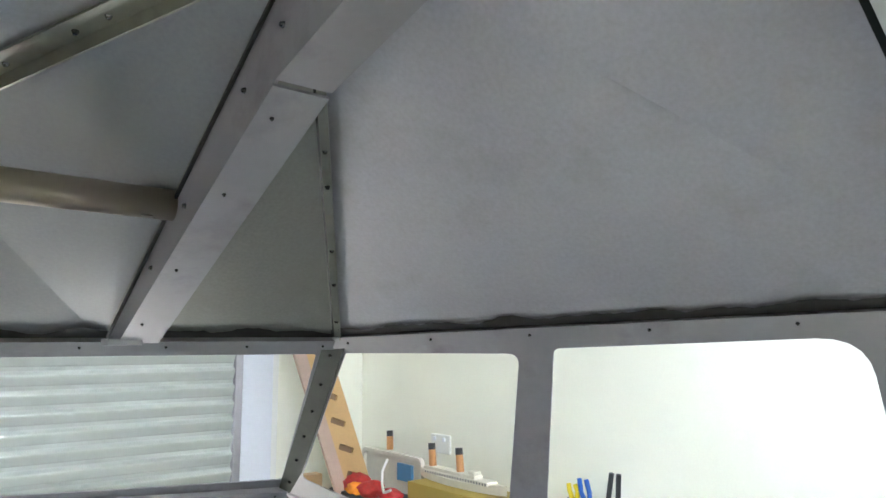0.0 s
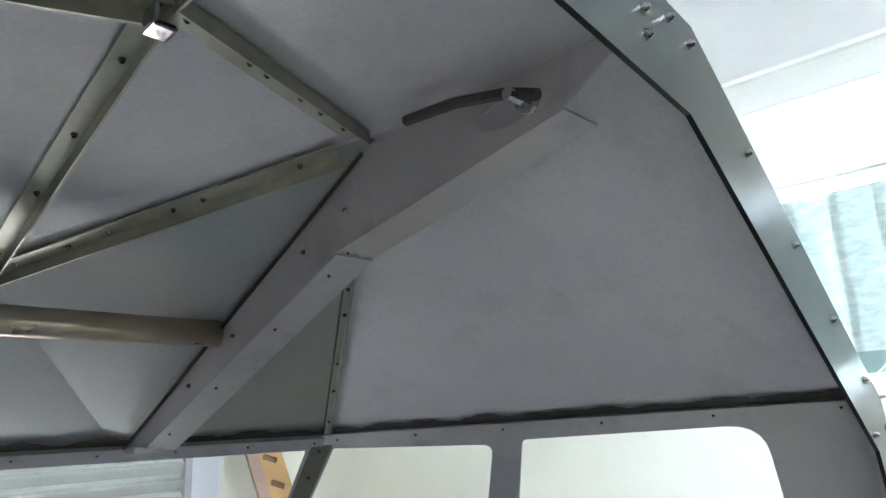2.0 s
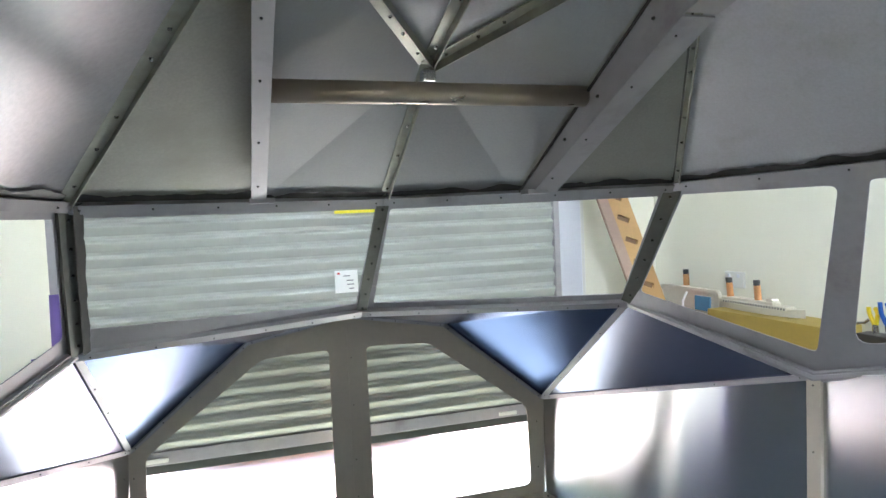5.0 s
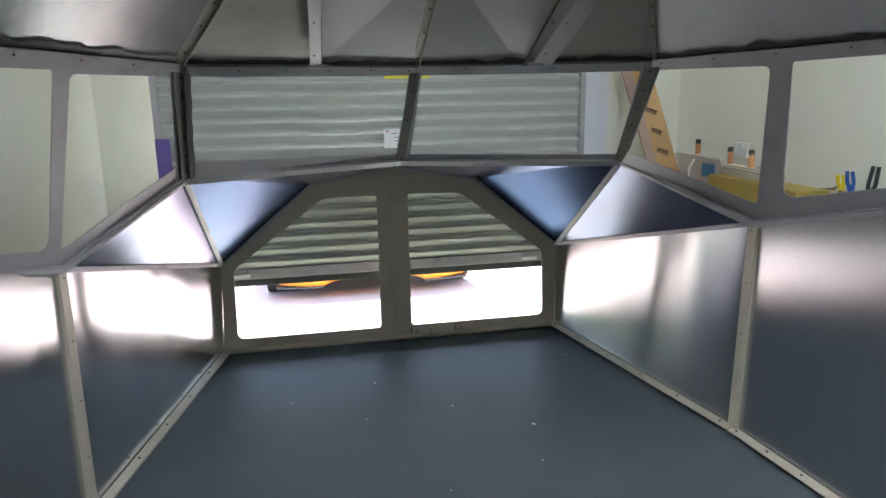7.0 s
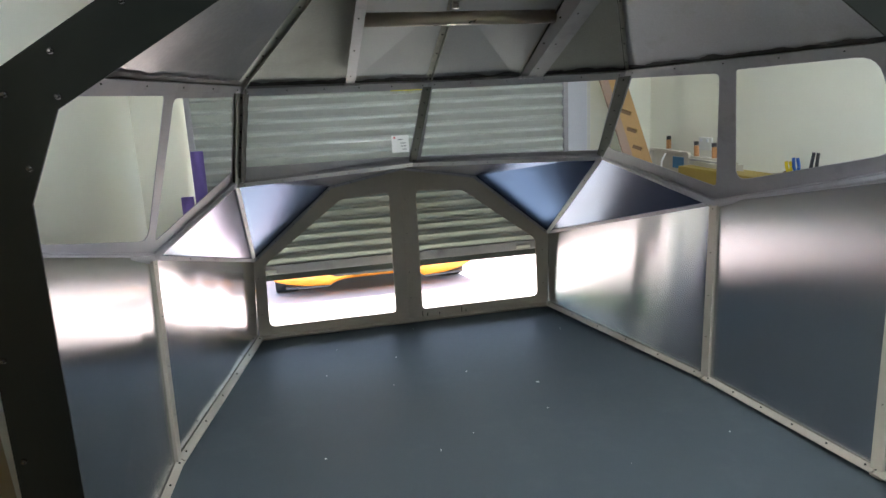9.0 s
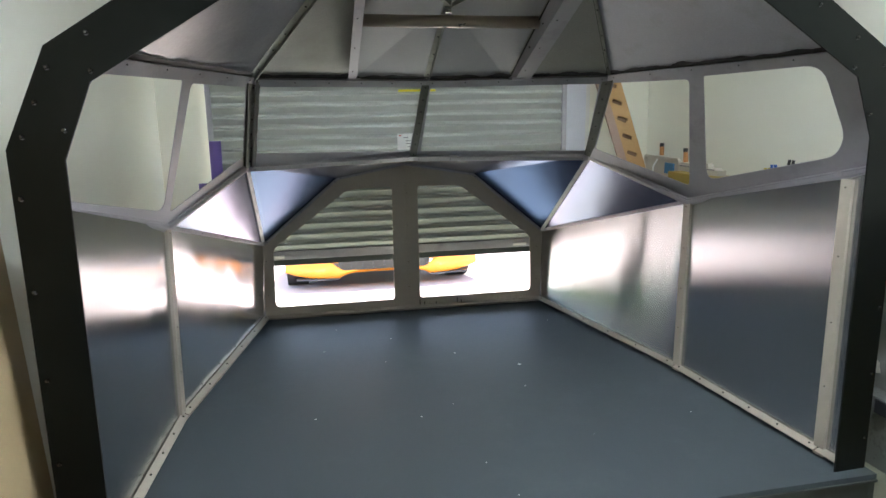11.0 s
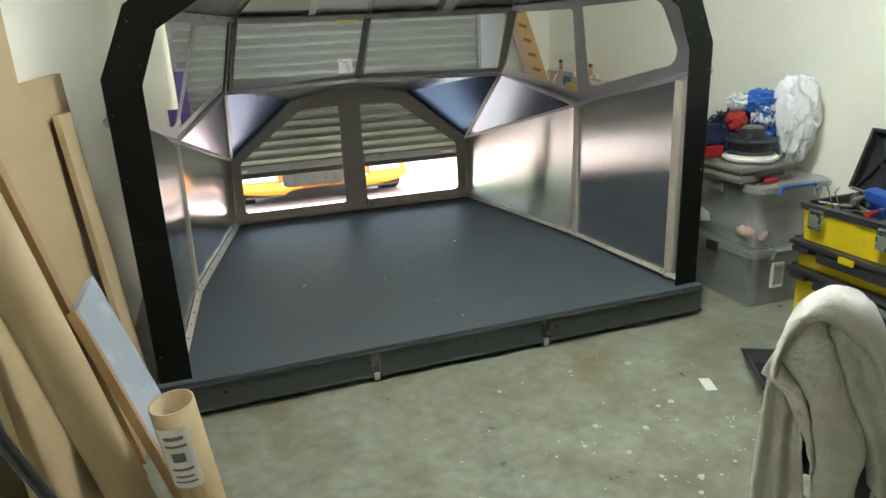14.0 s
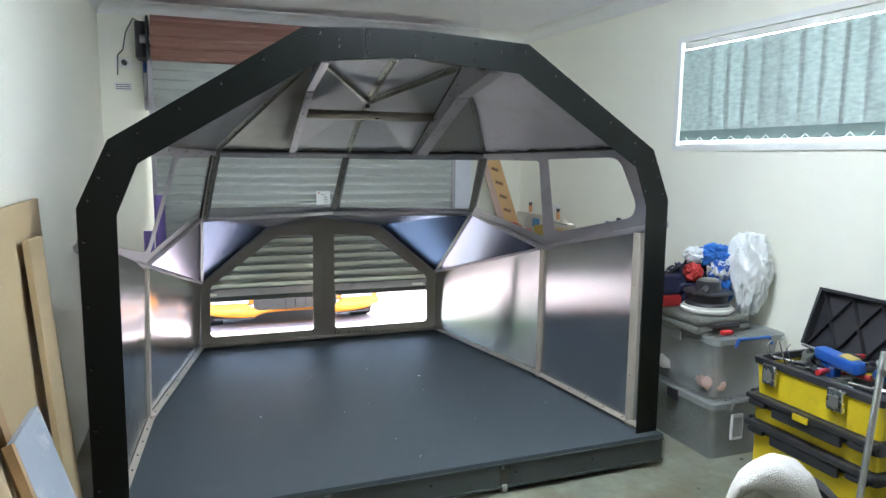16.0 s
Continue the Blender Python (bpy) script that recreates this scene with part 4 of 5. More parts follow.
for i in range(7):
    piece("rivet", RIVET, facing(TC + (BC - TC) * (0.06 + 0.88 * i / 6) + pin * 0.0145, pin), post)
for p, r in ((HUB, 0.014), (NC, 0.012)):
    part("node_clip", box(bm_(), (-r, p.y - 0.02, p.z - 0.045), (r, p.y + 0.01, p.z - 0.02), bevel=0.004), STEEL, shell, "bright metal clip")
# tube between the ribs
bm = bm_()
tube(bm, (-0.33, 0.935, 1.640), (0.33, 0.955, 1.640), 0.022, 28)
smooth(part("cross_tube", bm, TUBE, shell, "brownish oxidised steel tube between the ribs"))
# latch bolts at the rear ends of the ribs
for sx in (-1, 1):
    bm = bm_()
    tube(bm, (sx * 0.318, 0.276, 1.808), (sx * 0.345, 0.276, 1.808), 0.012, 12)
    tube(bm, (sx * 0.29, 0.276, 1.808), (sx * 0.318, 0.276, 1.808), 0.007, 8)
    part("latch_bolt", bm, STEEL, shell, "zinc latch bolt through the rib end")
    bm = bm_()
    pts = [P(sx, 0.30, 0.44, 1.838), P(sx, 0.302, 0.36, 1.832), P(sx, 0.306, 0.29, 1.818), P(sx, 0.308, 0.25, 1.802)]
    for p, q in zip(pts, pts[1:]):
        tube(bm, p, q, 0.007, 8)
    part("rubber_seal", bm, RUBBER, shell, "short length of black rubber seal")

# nose frame
ny = 2.31
out = [V(-0.823, ny, PZ), V(-0.814, ny, 0.600), V(-0.387, ny, 0.956), V(0, ny, 1.028), V(0.408, ny, 0.956), V(0.838, ny, 0.600), V(0.823, ny, PZ)]
holes = []
for sx in (-1, 1):
    holes.append(rounded([V(sx * 0.077, ny, 0.228), V(sx * 0.074, ny, 0.90), V(sx * 0.33, ny, 0.888), V(sx * 0.757, ny, 0.57), V(sx * 0.764, ny, 0.228)], [0.02, 0.025, 0.03, 0.03, 0.035]))
nose = part("nose_frame", plate(bm_(), out, holes, 0.005, V(0, -1, 0)), NOSE, shell, "beige-grey nose frame with two openings")
bm = bm_()
bar(bm, (0, ny - 0.006, 0.17), (0, ny - 0.006, 1.03), 0.004, 0.004, (0, -1, 0), -0.0035)
part("seam_strip", bm, NOSE, nose)
for x, z in ((0.012, 0.86), (0.012, 0.67), (0.012, 0.45), (0.012, 0.3), (-0.80, 0.3), (-0.80, 0.5), (0.80, 0.3), (0.80, 0.5)):
    piece("rivet", DARKMESH, facing((x, ny - 0.005, z), (0, -1, 0)), nose)
for x, h in ((0.072, 0.036), (0.10, 0.022), (0.17, 0.018), (0.30, 0.034), (0.325, 0.018)):
    part("drip", box(bm_(), (x, ny - 0.0062, PZ + 0.026), (x + 0.005, ny - 0.0052, PZ + 0.026 + h)), SEAL, nose, "dark sealant drip")
bm = bm_()
bar(bm, (-0.82, ny - 0.02, PZ + 0.024), (0.82, ny - 0.02, PZ + 0.024), 0.026, 0.023, (0, -0.4, 1), 0, 0.004)
part("floor_angle", bm, NOSE, shell, "beige-grey angle along the deck edge")
for x0, x1, z in ((0.016, 0.245, 1.441), (-0.05, 0.077, 1.024)):
    thing("yellow_label", box(bm_(), (x0, DY - 0.0215, z - 0.006), (x1, DY - 0.0198, z + 0.008)), YTAPE, "narrow yellow label strip on the roller door", "label")

# entry arch
ay = 0.162


def ASPOT(p):
    """A point of the arch, which bows a little towards the rear in the middle."""
    return V(p[0], p[1] - 0.040 + (0.045 if p[0] > 0 else 0.015) * abs(p[0]), p[2])


for sx in (-1, 1):
    cx = -0.218
    half_o = [(1.205, PZ + 0.001), (1.202, 1.258), (1.106, 1.483), (0.458, 1.892)] if sx > 0 else [(1.197, PZ + 0.001), (1.197, 1.258), (1.092, 1.485), (0.446, 1.892)]
    half_i = [(1.090, PZ + 0.001), (1.084, 1.232), (1.018, 1.404), (0.418, 1.774)] if sx > 0 else [(1.083, PZ + 0.001), (1.076, 1.232), (1.004, 1.406), (0.398, 1.772)]
    if sx > 0:
        pts = [V(x, ay, z) for x, z in half_o] + [V(0, ay, 1.910), V(cx + 0.001, ay, 1.906), V(cx + 0.001, ay, 1.799), V(0, ay, 1.806)] + [V(x, ay, z) for x, z in reversed(half_i)]
    else:
        pts = [V(-x, ay, z) for x, z in half_o] + [V(cx - 0.001, ay, 1.906), V(cx - 0.001, ay, 1.799)] + [V(-x, ay, z) for x, z in reversed(half_i)]
    pts = [ASPOT(p) for p in pts]
    arch = part("arch_plate", plate(bm_(), pts, (), 0.006, V(0, 1, 0)), BLACK, shell, "satin black arch plate with bolts")
    spots = []
    for (xa, za), (xb, zb), n, off in ((half_o[0], half_o[1], 5, 0.018), (half_o[1], half_o[2], 3, 0.022)):
        for i in range(n):
            f = (i + 0.5) / n
            x, z = xa + (xb - xa) * f, za + (zb - za) * f
            L = math.hypot(xb - xa, zb - za)
            spots.append((x - (zb - za) / L * off, z + (xb - xa) / L * off))
    spots += [(1.0, 1.43), (1.07, 1.30), (1.0, 1.512), (0.866, 1.597), (0.726, 1.685), (0.584, 1.776)]
    spots += [(0.44, 1.862), (0.39, 1.872), (0.33, 1.855), (0.33, 1.827), (0.22, 1.876), (0.216, 1.816)] if sx > 0 else [(0.44, 1.866), (0.384, 1.876), (0.317, 1.86), (0.317, 1.833)]
    for x, z in spots:
        piece("bolt", BOLTMESH, facing(ASPOT((sx * x, ay, z)), (0, -1, 0)), arch)
    if sx > 0:
        for x, z in ((-0.203, 1.886), (-0.208, 1.82), (-0.027, 1.888), (0.045, 1.886), (-0.029, 1.816), (0.046, 1.814)):
            piece("bolt", BOLTMESH, facing(ASPOT((x, ay, z)), (0, -1, 0)), arch)
    # flange behind the plate
    bm = bm_()
    pts = [(1.13, PZ), (1.19, 1.25), (1.085, 1.46), (0.44, 1.865), (0.0, 1.872)]
    for (xa, za), (xb, zb) in zip(pts, pts[1:]):
        bar(bm, ASPOT((sx * xa, ay + 0.02, za)), ASPOT((sx * xb, ay + 0.02, zb)), 0.025, 0.004, V(0, 0, 1) if xb < 1.0 else V(sx, 0, 0.3))
    part("arch_flange", bm, FRAME, shell)

# ---- things beside the window wall ----
def curve3(pts, n):
    """n + 1 points on a smooth line through the given ones."""
    pts = [Vector(p) for p in pts]
    ext = [pts[0] * 2 - pts[1]] + pts + [pts[-1] * 2 - pts[-2]]
    out = []
    for i in range(n + 1):
        f = i / n * (len(pts) - 1)
        k = min(int(f), len(pts) - 2)
        t = f - k
        p0, p1, p2, p3 = ext[k:k + 4]
        out.append(0.5 * (2 * p1 + (p2 - p0) * t + (2 * p0 - 5 * p1 + 4 * p2 - p3) * t * t + (3 * p1 - p0 - 3 * p2 + p3) * t ** 3))
    return out


def tub(base, h, label):
    x0, y0, z0 = base
    w, d, f = 0.40, 0.56, 0.03
    t = root("storage_tub", V(x0 + w / 2, y0 + d / 2, z0), label, "storage box", group="stacked storage tubs")
    lo = [V(x0 + f, y0 + f, z0 + 0.002), V(x0 + w - f, y0 + f, z0 + 0.002), V(x0 + w - f, y0 + d - f, z0 + 0.002), V(x0 + f, y0 + d - f, z0 + 0.002)]
    hi = [V(x0, y0, z0 + h), V(x0 + w, y0, z0 + h), V(x0 + w, y0 + d, z0 + h), V(x0, y0 + d, z0 + h)]
    bm = bm_()
    loft(bm, [rounded(lo, 0.04), rounded(hi, 0.045)], True)
    bm.faces.new([bm.verts.new(p) for p in rounded(lo, 0.04)])
    smooth(part("body", bm, TUB if z0 < 0.1 else TUBC, t, "milky translucent plastic"))
    bm = bm_()
    rim = lambda k, z: rounded([V(x0 - k, y0 - k, z), V(x0 + w + k, y0 - k, z), V(x0 + w + k, y0 + d + k, z), V(x0 - k, y0 + d + k, z)], 0.045)
    loft(bm, [rim(0.016, z0 + h - 0.022), rim(0.02, z0 + h - 0.02), rim(0.018, z0 + h + 0.006), rim(0.004, z0 + h + 0.014), rim(-0.03, z0 + h + 0.012)], True)
    bm.faces.new([bm.verts.new(p) for p in rim(-0.03, z0 + h + 0.012)])
    part("lid", bm, TUB, t, "milky plastic lid")
    bm = bm_()
    for s in (0, 1):
        pts = [V(x0 + 0.09 + 0.22 * q, y0 - 0.026, z0 + h + (0.004 if 0 < q < 1 else -0.03)) for q in (0, 0.08, 0.92, 1)]
    for p, q in zip(pts, pts[1:]):
        tube(bm, p, q, 0.0075, 8)
    part("handle", bm, BLUE if z0 > 0.1 else GREYPL, t, "blue carry handle" if z0 > 0.1 else "grey carry handle")
    part("latch", box(bm_(), (x0 - 0.026, y0 + 0.22, z0 + h - 0.05), (x0 - 0.016, y0 + 0.30, z0 + h + 0.004), bevel=0.004), PLASTIC if z0 < 0.1 else TUB, t)
    return t


TX, TY = 1.44, 0.075
tub((TX, TY, 0.0), 0.288, "milky clear plastic storage tub on the concrete floor")
tub((TX, TY, 0.305), 0.296, "milky clear plastic storage tub stacked on another")
lab = thing("barcode_label", box(bm_(), (TX + 0.125, TY - 0.0035, 0.10), (TX + 0.19, TY + 0.012, 0.225)), PAPER, "white printed barcode label on the lower tub", "label")
for k in range(7):
    part("print_bar", box(bm_(), (TX + 0.131 + k * 0.008, TY - 0.0042, 0.115), (TX + 0.1355 + k * 0.008, TY - 0.0036, 0.21)), INK, lab)
for c, r, m, s, nm, lb in ((V(1.515, 0.165, 0.375), 0.058, PINKISH, 3, "stuffed_bag", "pinkish cloth bundle inside the storage tub"), (V(1.68, 0.46, 0.39), 0.075, NAVY, 4, "folded_cloth", "dark cloth bundle inside the storage tub"), (V(1.55, 0.34, 0.385), 0.062, BLUEBD, 9, "folded_cloth", "pale blue cloth bundle inside the storage tub"), (V(1.51, 0.47, 0.39), 0.062, PAD, 10, "folded_cloth", "white cloth bundle inside the storage tub"), (V(1.62, 0.33, 0.12), 0.11, GREYPL, 8, "folded_cloth", "grey cloth bundle inside the lower tub")):
    bm = lumps(bm_(), c, r, s, 0.3, 2.5, (1.15, 1.2, 0.9))
    smooth(thing(nm, bm, m, lb, "cloth"))
ZT = 0.617
ZC = ZT + 0.078


def crumple(bm, c, size, seed, sub=5, freq=1.8, taper=0.0, amp0=0.36):
    """Crushed thin sheet: sharp ridges and hollows at several sizes."""
    made = bmesh.ops.create_icosphere(bm, subdivisions=sub, radius=1.0)
    for v in made["verts"]:
        d = v.co.normalized()
        k, amp, f = 0.86, amp0, freq
        for o in range(4):
            warp = d * f + V(seed, seed * 1.7, o * 3.1) + 0.5 * V(noise.noise(d * f * 1.3 + V(o, 0, seed)), noise.noise(d * f * 1.3 + V(seed, o, 5)), 0)
            k += amp * (0.75 - 2.0 * abs(noise.noise(warp)))
            amp *= 0.4
            f *= 2.1
        w = 1 - taper * (0.5 - 0.5 * d.z)
        v.co = Vector(c) + V(d.x * size[0] * w, d.y * size[1] * w, d.z * size[2]) * k
    return bm


case = root("tool_case", V(1.52, 0.36, ZT), "grey-green plastic power tool case on the tubs", "tool case")
part("shell", box(bm_(), (1.385, 0.14, ZT), (1.70, 0.58, ZT + 0.037), bevel=0.016), GREYPL, case)
part("case_lid", box(bm_(), (1.388, 0.143, ZT + 0.040), (1.697, 0.577, ZC), bevel=0.018), GREYPL, case)
part("handle", box(bm_(), (1.46, 0.118, ZT + 0.025), (1.62, 0.145, ZT + 0.052), bevel=0.011), PLASTIC, case)
PC = V(1.545, 0.27, ZC + 0.001)
pol = root("car_polisher", PC, "black orbital car polisher with a white foam pad", "polisher")
for nm, z0, z1, r0, r1, m in (("pad", 0.0, 0.036, 0.124, 0.128, PAD), ("backing_plate", 0.0365, 0.052, 0.11, 0.10, PLASTIC), ("body", 0.0525, 0.095, 0.092, 0.098, PLASTIC), ("guard", 0.0955, 0.108, 0.118, 0.112, PLASTIC), ("motor", 0.1085, 0.155, 0.064, 0.055, PLASTIC), ("cap", 0.1555, 0.166, 0.05, 0.035, GREYPL)):
    bm = tube(bm_(), PC + V(0, 0, z0), PC + V(0, 0, z1), r0, 36, r1)
    edges = [e for e in bm.edges if abs(e.verts[0].co.z - e.verts[1].co.z) < 1e-5]
    bmesh.ops.bevel(bm, geom=edges, offset=0.013 if nm == "pad" else 0.004, segments=3, affect="EDGES")
    part(nm, bm, m, pol)
for sx in (-1, 1):
    bm = bm_()
    tube(bm, PC + V(sx * 0.05, sx * 0.04, 0.125), PC + V(sx * 0.115, sx * 0.09, 0.118), 0.015, 10)
    part("handle", bm, PLASTIC, pol)
thing("red_case", box(bm_(), (1.39, 0.40, ZC + 0.001), (1.50, 0.57, ZC + 0.06), bevel=0.012), RED, "dark red plastic case behind the polisher", "case")
thing("navy_pouch", box(bm_(), (1.385, 0.41, ZC + 0.061), (1.50, 0.54, ZC + 0.165), Matrix(), 0.016), NAVY, "navy blue cloth pouch on the red case", "pouch")
bm = bm_()
for k in range(3):
    pts = [V(1.40 + 0.04 * k, 0.43 + 0.02 * k, ZC + 0.165), V(1.43 + 0.04 * k, 0.42, ZC + 0.205), V(1.47 + 0.04 * k, 0.44, ZC + 0.20), V(1.49 + 0.03 * k, 0.45, ZC + 0.16)]
    pts = curve3(pts, 12)
    for p, q in zip(pts, pts[1:]):
        tube(bm, p, q, 0.005, 7)
thing("webbing_strap", bm, PLASTIC, "tangled black webbing strap on the navy pouch", "strap")
for c, size, m, s, nm, lb in ((V(1.60, 0.46, 0.80), (0.12, 0.09, 0.115), NAVY, 5, "canvas_sack", "dark navy canvas sack leaning behind the polisher"),
                              (V(1.545, 0.385, 0.872), (0.046, 0.038, 0.045), CLOTHR, 6, "nylon_pouch", "bright red nylon pouch"),
                              (V(1.675, 0.385, 0.955), (0.085, 0.06, 0.055), CLOTHB, 7, "nylon_jacket", "crumpled blue nylon jacket on a heap of clutter"),
                              (V(1.675, 0.345, 0.885), (0.055, 0.045, 0.062), PRINT, 13, "printed_flag", "blue, white and yellow printed nylon cloth"),
                              (V(1.58, 0.42, 0.955), (0.052, 0.05, 0.04), BAG, 17, "plastic_wrap", "small crumpled white plastic wrapping"),
                              (V(1.70, 0.37, 0.79), (0.07, 0.06, 0.10), CLOTHB, 12, "nylon_jacket", "dark blue nylon jacket under a white bag")):
    bm = crumple(bm_(), c, size, s)
    smooth(thing(nm, bm, m, lb, "cloth", base=V(c.x, c.y, ZC)))
# crumpled bag against the wall
bm = crumple(bm_(), V(1.775, 0.25, 0.862), (0.10, 0.15, 0.195), 4, 6, 1.2, 0.5, 0.32)
smooth(thing("plastic_bag", bm, BAG, "crumpled white plastic shopping bag against the wall", "plastic bag", base=V(1.765, 0.27, ZT + 0.01)))
bm = bm_()
box(bm, (1.50, 0.095, ZT), (1.56, 0.125, ZT + 0.02), bevel=0.005)
thing("bottle", bm, RED, "small red plastic bottle lying on the tub lid", "bottle")

# yellow tool chest
ch = root("tool_chest", V(1.60, -0.48, 0), "yellow and black stacked rolling tool chest, lid open", "tool chest")
x0, x1, y0, y1 = 1.405, 1.76, -0.775, -0.19
def chest_bin(name, z0, z1, inset, m, label=""):
    return part(name, box(bm_(), (x0 + inset, y0 + inset, z0), (x1 - inset, y1 - inset, z1), bevel=0.014), m, ch, label)
chest_bin("lower_bin", 0.03, 0.285, 0.012, YELLOW, "yellow lower bin")
chest_bin("skirt", 0.0, 0.04, 0.004, PLASTIC)
band = chest_bin("lower_lid", 0.286, 0.335, -0.004, PLASTIC, "black lid of the lower bin")
chest_bin("drawer", 0.336, 0.40, 0.01, YELLOW, "yellow drawer")
band2 = chest_bin("middle_lid", 0.401, 0.455, -0.006, PLASTIC, "black middle rim")
part("latch", box(bm_(), (x0 - 0.044, -0.51, 0.425), (x0 - 0.0345, -0.44, 0.452), bevel=0.004), YELLOW, ch, "yellow latch")
for b0, zz in ((band, 0.31), (band2, 0.43)):
    part("lip", box(bm_(), (x0 - 0.034, y0 - 0.004, zz + 0.004), (x0 - 0.0045, y1 + 0.004, zz + 0.026), bevel=0.009), PLASTIC, b0)
    part("lip", box(bm_(), (x0 + 0.02, y1 + 0.0045, zz + 0.004), (x1 - 0.02, y1 + 0.03, zz + 0.026), bevel=0.009), PLASTIC, b0)
    part("grip", box(bm_(), (x0 - 0.026, y1 - 0.45, zz - 0.045), (x0 - 0.005, y1 - 0.13, zz + 0.002), bevel=0.009), PLASTIC, b0, "moulded black grip")
    for k in range(2):
        ya = y1 - 0.012 - k * 0.47
        part("corner_block", box(bm_(), (x0 - 0.032, ya - 0.085, zz - 0.022), (x0 - 0.0055, ya, zz + 0.002), bevel=0.008), PLASTIC, b0)
for ya in (y1 - 0.05, y0 + 0.004):
    part("foot", box(bm_(), (x0 - 0.01, ya, 0.0), (x0 + 0.05, ya + 0.05, 0.035), bevel=0.008), PLASTIC, ch)
bm = bm_()
lo, hi, ih = 0.456, 0.605, 0.592
o = lambda k, z: rounded([V(x0 + k, y0 + k, z), V(x1 - k, y0 + k, z), V(x1 - k, y1 - k, z), V(x0 + k, y1 - k, z)], 0.03)
loft(bm, [o(0.012, lo), o(0.002, hi), o(0.012, hi), o(0.02, 0.50)], True)
bm.faces.new([bm.verts.new(p) for p in o(0.02, 0.50)])
part("top_bin", bm, YELLOW, ch, "yellow open top bin")
bm = bm_()
loft(bm, [o(-0.006, 0.585), o(-0.008, 0.612), o(0.014, 0.614), o(0.016, 0.585)], True)
part("rim", bm, PLASTIC, ch, "black rim")
part("inner_tray", box(bm_(), (x0 + 0.022, y0 + 0.022, 0.502), (x1 - 0.022, y1 - 0.022, 0.575), bevel=0.004), PLASTIC, ch, "black tool tray")
for yy in (-0.29, -0.60):
    lt = part("latch", box(bm_(), (x0 - 0.022, yy - 0.035, 0.515), (x0 - 0.004, yy + 0.035, 0.60), bevel=0.007), STEEL, ch, "silver grey clasp")
    part("clasp_tab", box(bm_(), (x0 - 0.028, yy - 0.022, 0.53), (x0 - 0.0225, yy + 0.022, 0.575), bevel=0.003), GREYPL, lt)
LM = Matrix.Translation((1.755, -0.405, 0.615)) @ Matrix.Rotation(radians(20), 4, "Y")
bm = bm_()
box(bm, (0.03, -0.29, 0.0), (0.045, 0.29, 0.27), LM, 0.006)
for a, b in (((-0.015, -0.29, 0.0), (0.03, -0.275, 0.27)), ((-0.015, 0.275, 0.0), (0.03, 0.29, 0.27)), ((-0.015, -0.275, 0.255), (0.03, 0.275, 0.27))):
    box(bm, a, b, LM, 0.004)
lid = part("lid", bm, PLASTIC, ch, "open black ribbed lid")
for k in range(4):
    bm = bm_()
    ya = -0.275 + k * 0.1375
    bar(bm, LM @ V(0.008, ya, 0.01), LM @ V(0.008, ya + 0.1375, 0.25), 0.006, 0.022, (1, 0, 0), -0.022)
    bar(bm, LM @ V(0.008, ya, 0.25), LM @ V(0.008, ya + 0.1375, 0.01), 0.006, 0.022, (1, 0, 0), -0.022)
    part("lid_rib", bm, PLASTIC, lid)

# tools lying in the chest
def drill(p, turn, m):
    M = Matrix.Translation(p) @ Matrix.Rotation(turn, 4, "Z") @ Matrix.Rotation(radians(80), 4, "X") @ Matrix.Scale(1.12, 4)
    d = root("caulking_gun", Vector(p), "blue plastic caulking gun lying in the tool chest", "caulking gun")
    bm = bm_()
    box(bm, (-0.12, -0.022, -0.02), (0.10, 0.022, 0.025), M, 0.012)
    part("barrel", bm, BLUE, d)
    bm = bm_()
    box(bm, (-0.01, -0.10, -0.014), (0.03, -0.02, 0.016), M @ Matrix.Rotation(radians(15), 4, "Z"), 0.008)
    part("grip", bm, BLUE, d)
    bm = bm_()
    tube(bm, M @ V(0.10, 0, 0), M @ V(0.2, 0, 0), 0.006, 8)
    part("rod", bm, STEEL, d)
    bm = bm_()
    box(bm, (-0.09, -0.024, -0.008), (-0.02, 0.024, 0.029), M, 0.004)
    part("sleeve", bm, MUSTARD, d)


drill((1.54, -0.47, 0.662), radians(75), BLUE)
rng = random.Random(5)
for i in range(30):
    a = rng.uniform(0, math.pi)
    p = V(rng.uniform(1.47, 1.68), rng.uniform(-0.70, -0.27), 0.589 + 0.0022 * i)
    d = V(math.cos(a), math.sin(a), rng.uniform(-0.02, 0.12)) * rng.uniform(0.05, 0.085)
    t = root("hand_tool", p - d, "small hand tool with plastic grip lying in the tool chest", "hand tool", group="tools in the chest")
    part("shank", tube(bm_(), p, p + d, 0.005, 8), STEEL if i % 2 else GREYPL, t)
    part("grip", tube(bm_(), p - d, p, 0.012, 10, 0.010), (RED, GREYPL, PLASTIC, PLASTIC, STEEL, PLASTIC, BLUE, PLASTIC, GREYPL)[i % 9], t)
for i, (y, h) in enumerate(((-0.30, 0.09), (-0.34, 0.07), (-0.24, 0.06))):
    bm = bm_()
    tube(bm, (1.47, y, 0.58), (1.45, y + 0.03, 0.60 + h), 0.003, 6)
    tube(bm, (1.45, y + 0.03, 0.60 + h), (1.49, y + 0.05, 0.61 + h), 0.003, 6)
    thing("hex_key", bm, STEEL, "bent steel hex key sticking out of the tool chest", "hex key", group="hex keys")
tro = root("trolley_handle", V(1.25, -0.87, 0), "slim aluminium trolley pole beside the tool chest", "trolley")
part("pole", tube(bm_(), (1.17, -0.87, 0.01), (1.25, -0.87, 0.83), 0.011, 12), ALU, tro)
part("cross_bar", tube(bm_(), (1.235, -0.885, 0.765), (1.33, -0.80, 0.765), 0.012, 12), ALU, tro)
